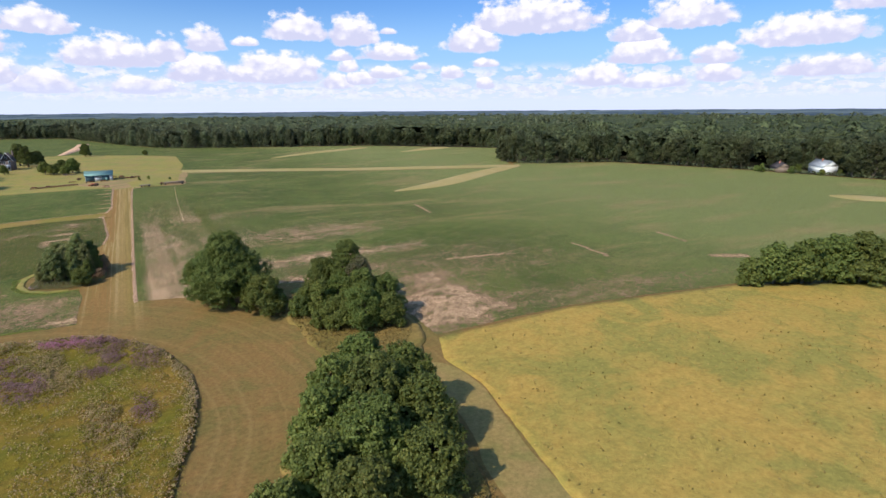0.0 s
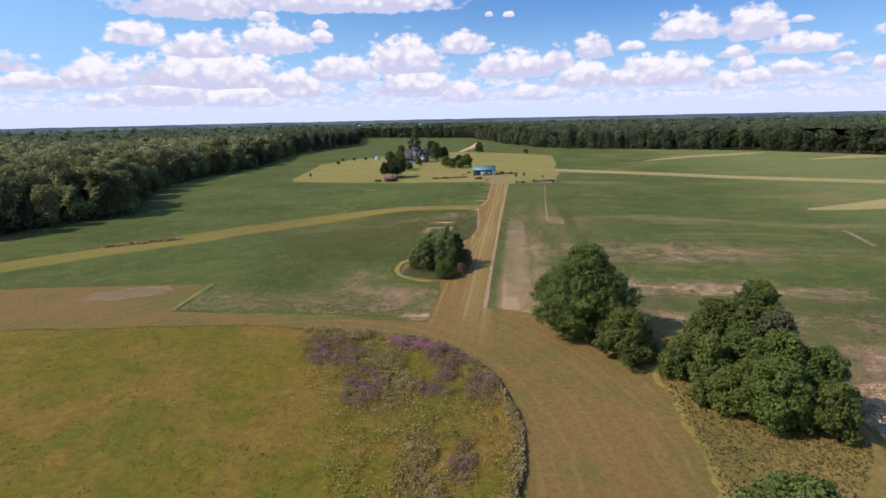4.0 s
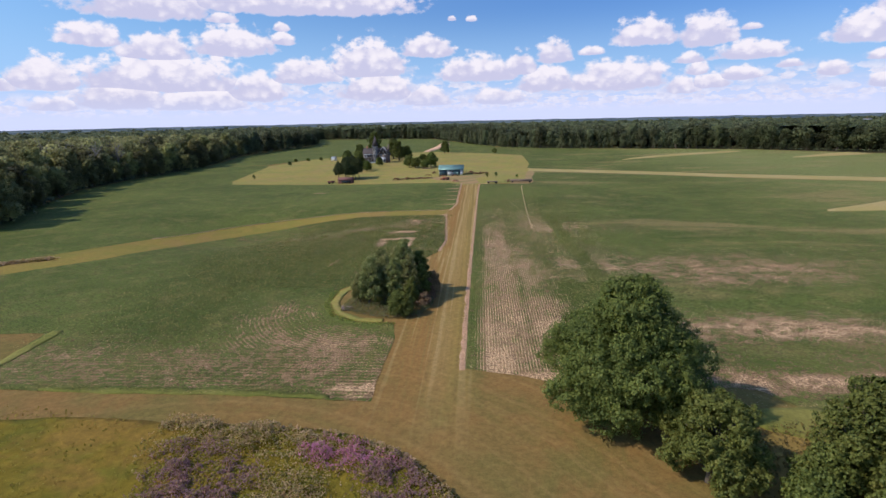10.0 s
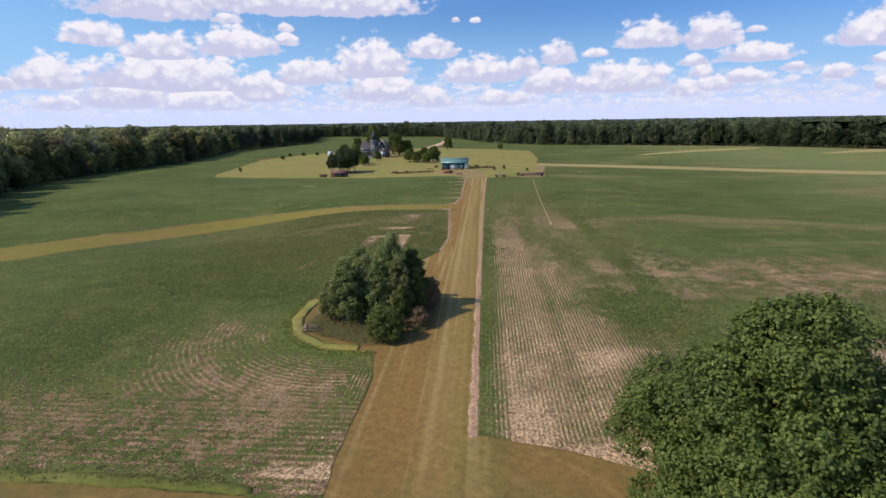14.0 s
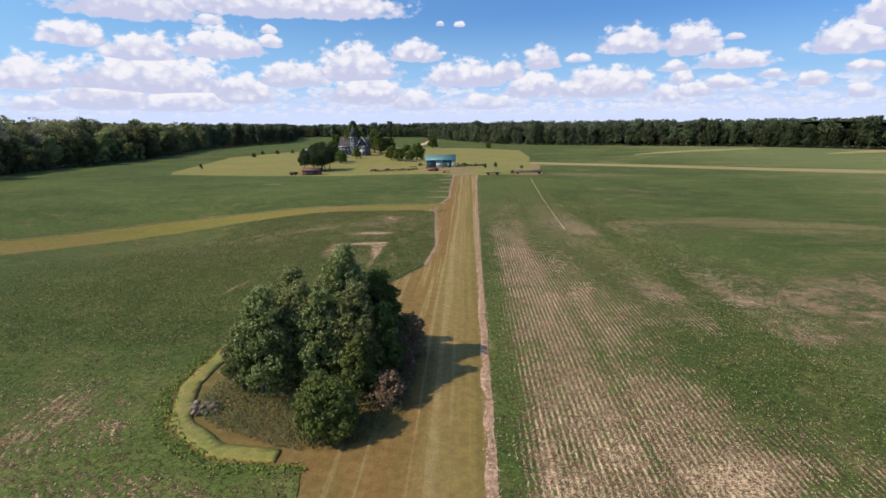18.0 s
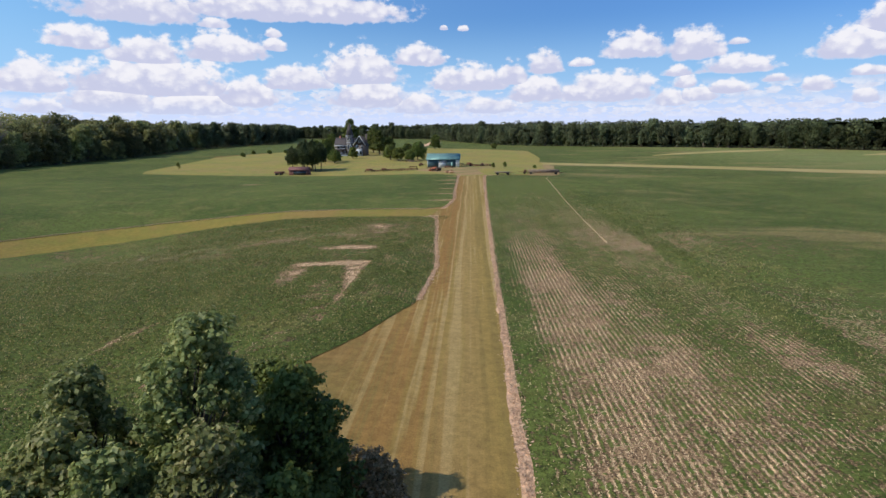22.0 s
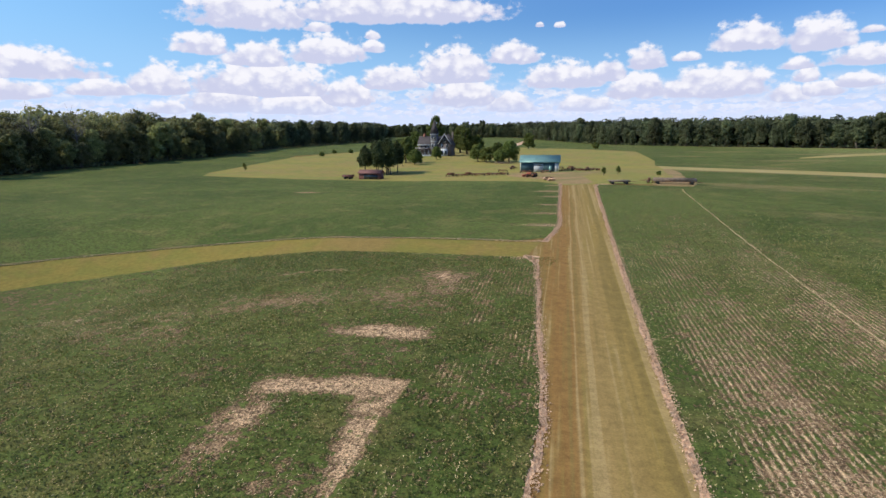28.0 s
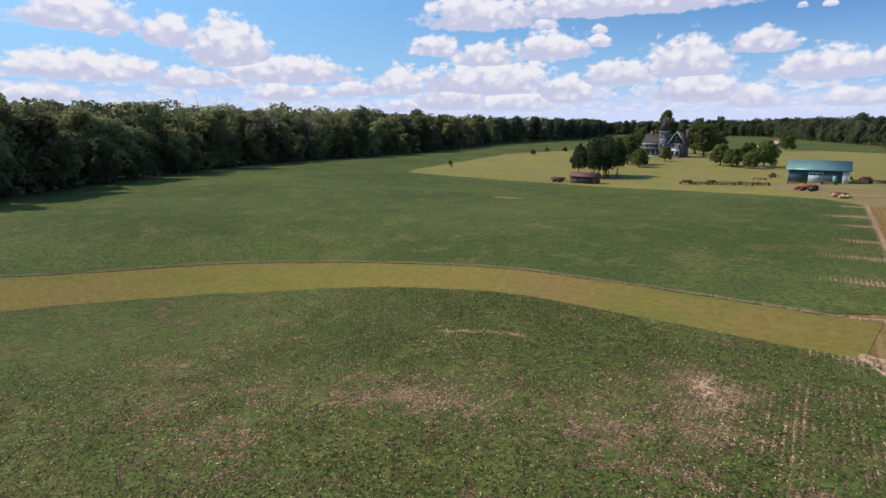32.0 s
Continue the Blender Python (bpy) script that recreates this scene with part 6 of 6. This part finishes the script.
def wagon(x, y, turn, ln, label, bed, sides=0.0, posts=0):
    b = thing("farm_wagon", x, y, label, "wagon", turn)
    part("bed", box(-ln / 2, ln / 2, -1.1, 1.1, 0.75, 0.9), bed, b)
    for yy in (-0.6, 0.6):
        part("beam", box(-ln / 2 + 0.2, ln / 2 - 0.2, yy - 0.06, yy + 0.06, 0.58, 0.75), RUST, b)
    part("drawbar", box(ln / 2, ln / 2 + 1.6, -0.06, 0.06, 0.5, 0.6), RUST, b)
    for xx in (-ln / 2 + 0.9, ln / 2 - 0.9):
        part("axle", box(xx - 0.05, xx + 0.05, -1.1, 1.1, 0.36, 0.46), RUST, b)
    for xx in (-ln / 2 + 0.9, ln / 2 - 0.9):
        for yy in (-1.1, 1.1):
            t = np.arange(12) * 2 * np.pi / 12
            i = np.arange(12)
            j = np.roll(i, -1)
            a = np.stack([xx + 0.4 * np.cos(t), np.full(12, yy - 0.1), 0.4 + 0.4 * np.sin(t)], 1)
            mesh("wheel", np.concatenate([a, a + np.array([0, 0.2, 0])]), [np.stack([i, i + 12, j + 12, j], 1), np.array([i]), np.array([i[::-1] + 12])], RUBBER, b)
    if sides:
        for yy in (-1.1, 1.05):
            part("side_board", box(-ln / 2, ln / 2, yy, yy + 0.05, 0.9, 0.9 + sides), bed, b)
        for xx in (-ln / 2, ln / 2 - 0.05):
            part("end_board", box(xx, xx + 0.05, -1.05, 1.05, 0.9, 0.9 + sides), bed, b)
    for i in range(posts):
        xx = -ln / 2 + ln * (i + 0.5) / posts
        part("stake", box(xx - 0.04, xx + 0.04, -1.16, -1.1, 0.75, 1.0 + sides), WOOD, b)


def tractor(x, y, turn):
    b = thing("tractor", x, y, "old orange-red tractor parked on the grass", "tractor", turn)
    part("hood", box(-0.35, 0.35, 0.1, 1.7, 0.75, 1.35), TRACTOR, b)
    part("chassis", box(-0.25, 0.25, -0.9, 1.6, 0.5, 0.75), RUST, b)
    part("seat", box(-0.25, 0.25, -0.75, -0.3, 1.0, 1.12), RUBBER, b)
    part("fender", box(-0.95, -0.6, -0.95, 0.1, 1.15, 1.25), TRACTOR, b)
    part("fender", box(0.6, 0.95, -0.95, 0.1, 1.15, 1.25), TRACTOR, b)
    part("steering_column", box(-0.04, 0.04, -0.05, 0.05, 1.2, 1.6), RUST, b)
    part("exhaust_pipe", box(0.05, 0.13, 1.0, 1.08, 1.35, 2.0), RUST, b)
    part("loader", box(-1.0, 1.0, 2.3, 2.9, 0.15, 0.7), TRACTOR, b, "rusty orange loader bucket")
    for s in (-0.5, 0.42):
        part("loader_arm", box(s, s + 0.08, -0.2, 2.4, 0.8, 0.95), TRACTOR, b)
    for s in (-1, 1):
        wheel(b, 0.78 * s, -0.45, 0.68, 0.68, 0.34)
        wheel(b, 0.6 * s, 1.4, 0.4, 0.4, 0.22)


def pile(name, x, y, ln, wd, count, mat, label, category, turn=0.0, seed=1, long=0.8, th=0.12):
    """A heap of loose boards, logs or stones, each its own piece."""
    rng = np.random.default_rng(seed)
    b = thing(name, x, y, label, category, turn)
    for i in range(count):
        l, t = rng.uniform(0.4, 1.0) * long, rng.uniform(0.6, 1.3) * th
        v, f = box(-l, l, -t, t, -t * 0.8, t * 0.8)
        v = v * (1 + 0.18 * rng.normal(size=v.shape) * 0.5)
        m = pose(rng.uniform(-ln, ln), rng.uniform(-wd, wd), t + rng.uniform(0, 0.35), rng.uniform(-20, 20), rng.uniform(-14, 14), rng.uniform(0, 360))
        v = (np.array(m.to_3x3()) @ v.T).T + np.array(m.translation)
        part("piece", (v, f), mat, b)


def house_white(x, y, turn, w, d, e, ridge, label, wall=None):
    h = thing("house", x, y, label, "house", turn, "houses at the woods")
    part("wall", box(-w, w, -d, d, 0, e), wall or WHITE, h)
    for g in gable(-w, w, -d, d, e, ridge, 0.2, 0.4):
        part("roof", g, SLATE if wall else GALV, h)
    for at in (-w, w - 0.2):
        v, f4, f3 = gable_wall(-d, d, at, e, ridge, 0.2, False)
        mesh("gable_wall", v, [f4, f3], wall or WHITE, h)
    for xx in np.arange(-w + 1.2, w - 1, 2.4):
        wd = part("window", box(xx, xx + 1.0, -d - 0.06, -d - 0.01, 1.0, 2.3), GLASS, h, "dark window")
    part("chimney", box(-0.4, 0.4, 0.2, 1.0, e, ridge + 1), BRICK, h, "brick chimney")


def bare_tree(x, y, h, seed):
    rng = np.random.default_rng(seed)
    b = thing("dead_tree", x, y, "bare grey dead tree standing above the woods", "tree", 0, "dead trees")
    v, f = tube(np.stack([np.zeros(6), np.zeros(6), np.linspace(0, h * 0.8, 6)], 1), np.linspace(0.3, 0.12, 6))
    mesh("trunk", v, f, DEAD, b, smooth=True)
    for i in range(26):
        a, z0 = rng.uniform(0, 6.28), h * rng.uniform(0.45, 0.8)
        l = rng.uniform(0.18, 0.32) * h
        t = np.linspace(0, 1, 4)[:, None]
        e = np.array([math.cos(a) * l * 0.7, math.sin(a) * l * 0.7, l * rng.uniform(0.4, 0.9)])
        p = np.array([0, 0, z0]) + e * t + rng.normal(scale=0.02 * h, size=(4, 3)) * t
        pieces = [tube(p, np.linspace(0.11, 0.03, 4), 4)]
        for q in range(3):
            e2 = e * 0.35 + rng.normal(scale=0.09 * h, size=3)
            pieces.append(tube(p[2] + e2 * t, np.linspace(0.05, 0.02, 4), 3))
        part("limb", join(pieces), DEAD, b)


DEAD = plain("grey_dead_wood", (0.26, 0.23, 0.21), 0.25, 0.9, 2.0)


def build_yard():
    g = "pines of the yard"
    for i, (x, y, h) in enumerate([(-73.5, 345, 9.8), (-71, 349, 11.4), (-69, 345, 10.2), (-67.2, 350, 11.8), (-65, 347, 10.8), (-68, 355, 12.2), (-72, 355, 11), (-64.6, 354, 11.2), (-66.4, 346, 9.4), (-70, 352, 12)]):
        pine(x, y, h, 200 + i, "dark pine with bare lower stem in a clump", g)
    g = "trees of the yard"
    for i, (x, y, r, h, m) in enumerate([(-74, 398, 4.8, 11.5, LEAF), (-67.5, 389, 3.4, 6.4, LEAF), (-65.5, 420, 2.8, 6.2, LEAF_BUSH),
                                         (-44, 410, 4.2, 8.0, LEAF_BUSH), (-39.5, 405, 3.4, 6.6, LEAF_BUSH), (-35, 412, 4.2, 8.6, LEAF), (-29.5, 410, 4.6, 9.6, LEAF_BUSH), (-33, 402, 3.2, 5.5, LEAF_BUSH),
                                         (-81, 484, 6.5, 22, LEAF), (-89, 468, 5.5, 13, LEAF), (-60, 470, 5.0, 15, LEAF), (-54, 474, 4.4, 11, LEAF), (-66, 486, 6.5, 16, LEAF), (-30, 552, 4.6, 11, LEAF),
                                         (-96, 458, 4.5, 9, LEAF), (14, 532, 2.4, 5.0, LEAF)]):
        tree("tree", x, y, r, h, int(420 * r * r) + 1200, 0.36, m, 230 + i, "leafy green yard tree on the lawn", 0.8, 10, group=g, lump=0.75)
    for i, (x, y, h) in enumerate([(5.5, 324, 2.6), (10, 330, 2.6), (-119.5, 343, 3.2), (20, 322, 1.8)]):
        tree("sapling", x, y, 0.8, h, 500, 0.22, LEAF, 260 + i, "young planted tree standing alone in the grass", 0.7, 5, "tree", "young trees", trunk_r=0.05)
    for i, (x, y) in enumerate([(-140, 470), (-132, 476), (-124, 484), (-118, 492), (-108, 500), (-102, 506), (-134, 440)]):
        tree("bush", x, y, 1.6, 2.4, 700, 0.4, LEAF, 270 + i, "dark low bush on the lawn", 0.1, 6, "bush", "bushes")
    # implements in a row on the lawn
    for i, x in enumerate(np.arange(-41, -22, 1.9)):
        implement(x, 336 + 0.9 * math.sin(i * 2.1), 20 * math.sin(i * 3.3), 300 + i)
    for i, (x, y) in enumerate([(-4.5, 352), (-1.2, 354), (2.2, 353), (5.0, 356), (-3, 362), (-26, 352), (-9.5, 311.5), (-24, 366), (-12, 366), (-7, 368)]):
        implement(x, y, 37 * i, 320 + i, "rusty old implement beside the shop building")
    tractor(-14.2, 322, 68)
    implement(-17.5, 342.6, 15, 340, "dark implement parked before the shop wall")
    implement(-11, 342.4, -30, 341, "dark implement parked before the shop wall")
    pile("stone_pile", -9.5, 309, 1.6, 0.7, 16, STRAW, "pile of pale stones at the lane's end", "stones", 0, 5, 0.4, 0.22)
    pile("log_pile", -31, 400, 3.5, 1.2, 22, WOOD, "heap of old boards under the yard trees", "boards", 0, 6, 1.4, 0.12)
    pile("scrap_pile", 1, 355, 3.6, 1.0, 22, RUST, "heap of rusty scrap beside the shop", "scrap", 5, 7, 1.0, 0.14)
    pile("rock_pile", -18.6, 139.6, 1.0, 0.7, 22, STONE, "small heap of field stones and old wood on the island", "stones", 0, 8, 0.30, 0.12)
    wagon(7.5, 300, 4, 5.0, "flat grey-brown trailer parked at the field's edge", WOOD, 0.0, 0)
    wagon(20.5, 303, -3, 9.5, "long dark hay wagon with slatted sides", WOOD, 0.55, 9)
    wagon(-73.5, 329, 5, 3.4, "small faded red trailer beside the shed", BARNRED, 0.4, 0)
    implement(15, 305, 80, 342, "rusty drawbar tool beside the hay wagon")
    p = thing("utility_pole", -28, 575, "grey wooden utility pole behind the shop", "pole")
    v, f = tube([(0, 0, -0.5), (0, 0, 6), (0, 0, 12.5)], [0.16, 0.14, 0.1])
    part("pole", (v, f), WOOD, p)
    part("crossarm", box(-0.9, 0.9, -0.05, 0.05, 11.7, 11.85), WOOD, p)
    s = thing("garden_shed", -112, 478, "small white shed on the far lawn", "shed")
    part("wall", box(-1.8, 1.8, -1.4, 1.4, 0, 2.2), WHITE, s)
    for gg in gable(-1.8, 1.8, -1.4, 1.4, 2.2, 3.1, 0.1, 0.2):
        part("roof", gg, GALV, s)
    house_white(347, 160, 60, 6.5, 4, 4.5, 7.5, "white house with pale roof at the woods")
    house_white(335, 177, 50, 5, 3.5, 3, 5.5, "tan low house half hidden by bushes", WOOD)
    house_white(420, 170, 70, 6, 4, 8, 12, "white two-storey house among trees")
    for i, (x, y) in enumerate([(326, 186), (330, 168), (337, 168), (341, 148), (346, 142), (323, 181), (336, 155), (352, 146)]):
        tree("bush", x, y, 2.2, 3.4 + i % 3, 700, 0.5, LEAF if i % 2 else LEAF_BUSH, 280 + i, "garden bush before the houses", 0.1, 7, "bush", "bushes")
    for i, (x, y, h) in enumerate([(-198, 330, 23), (-201, 352, 22), (-206, 385, 22), (-202, 304, 23), (-207, 430, 21), (-204, 316, 22.5)]):
        bare_tree(x, y, h, 290 + i)
    for i, (x, y) in enumerate([(560, 900), (480, 1080), (-420, 1500), (-250, 1480)]):
        house_white(x, y, 20 * i, 6, 4, 15, 18.5, "far white building above the woods")


STONE = plain("field_stone", (0.26, 0.185, 0.155), 0.45, 0.95, 3.0)

build_ground()
build_fields()
build_trees()
build_woods()
build_low_plants()
build_barn()
build_house()
build_shed()
build_yard()
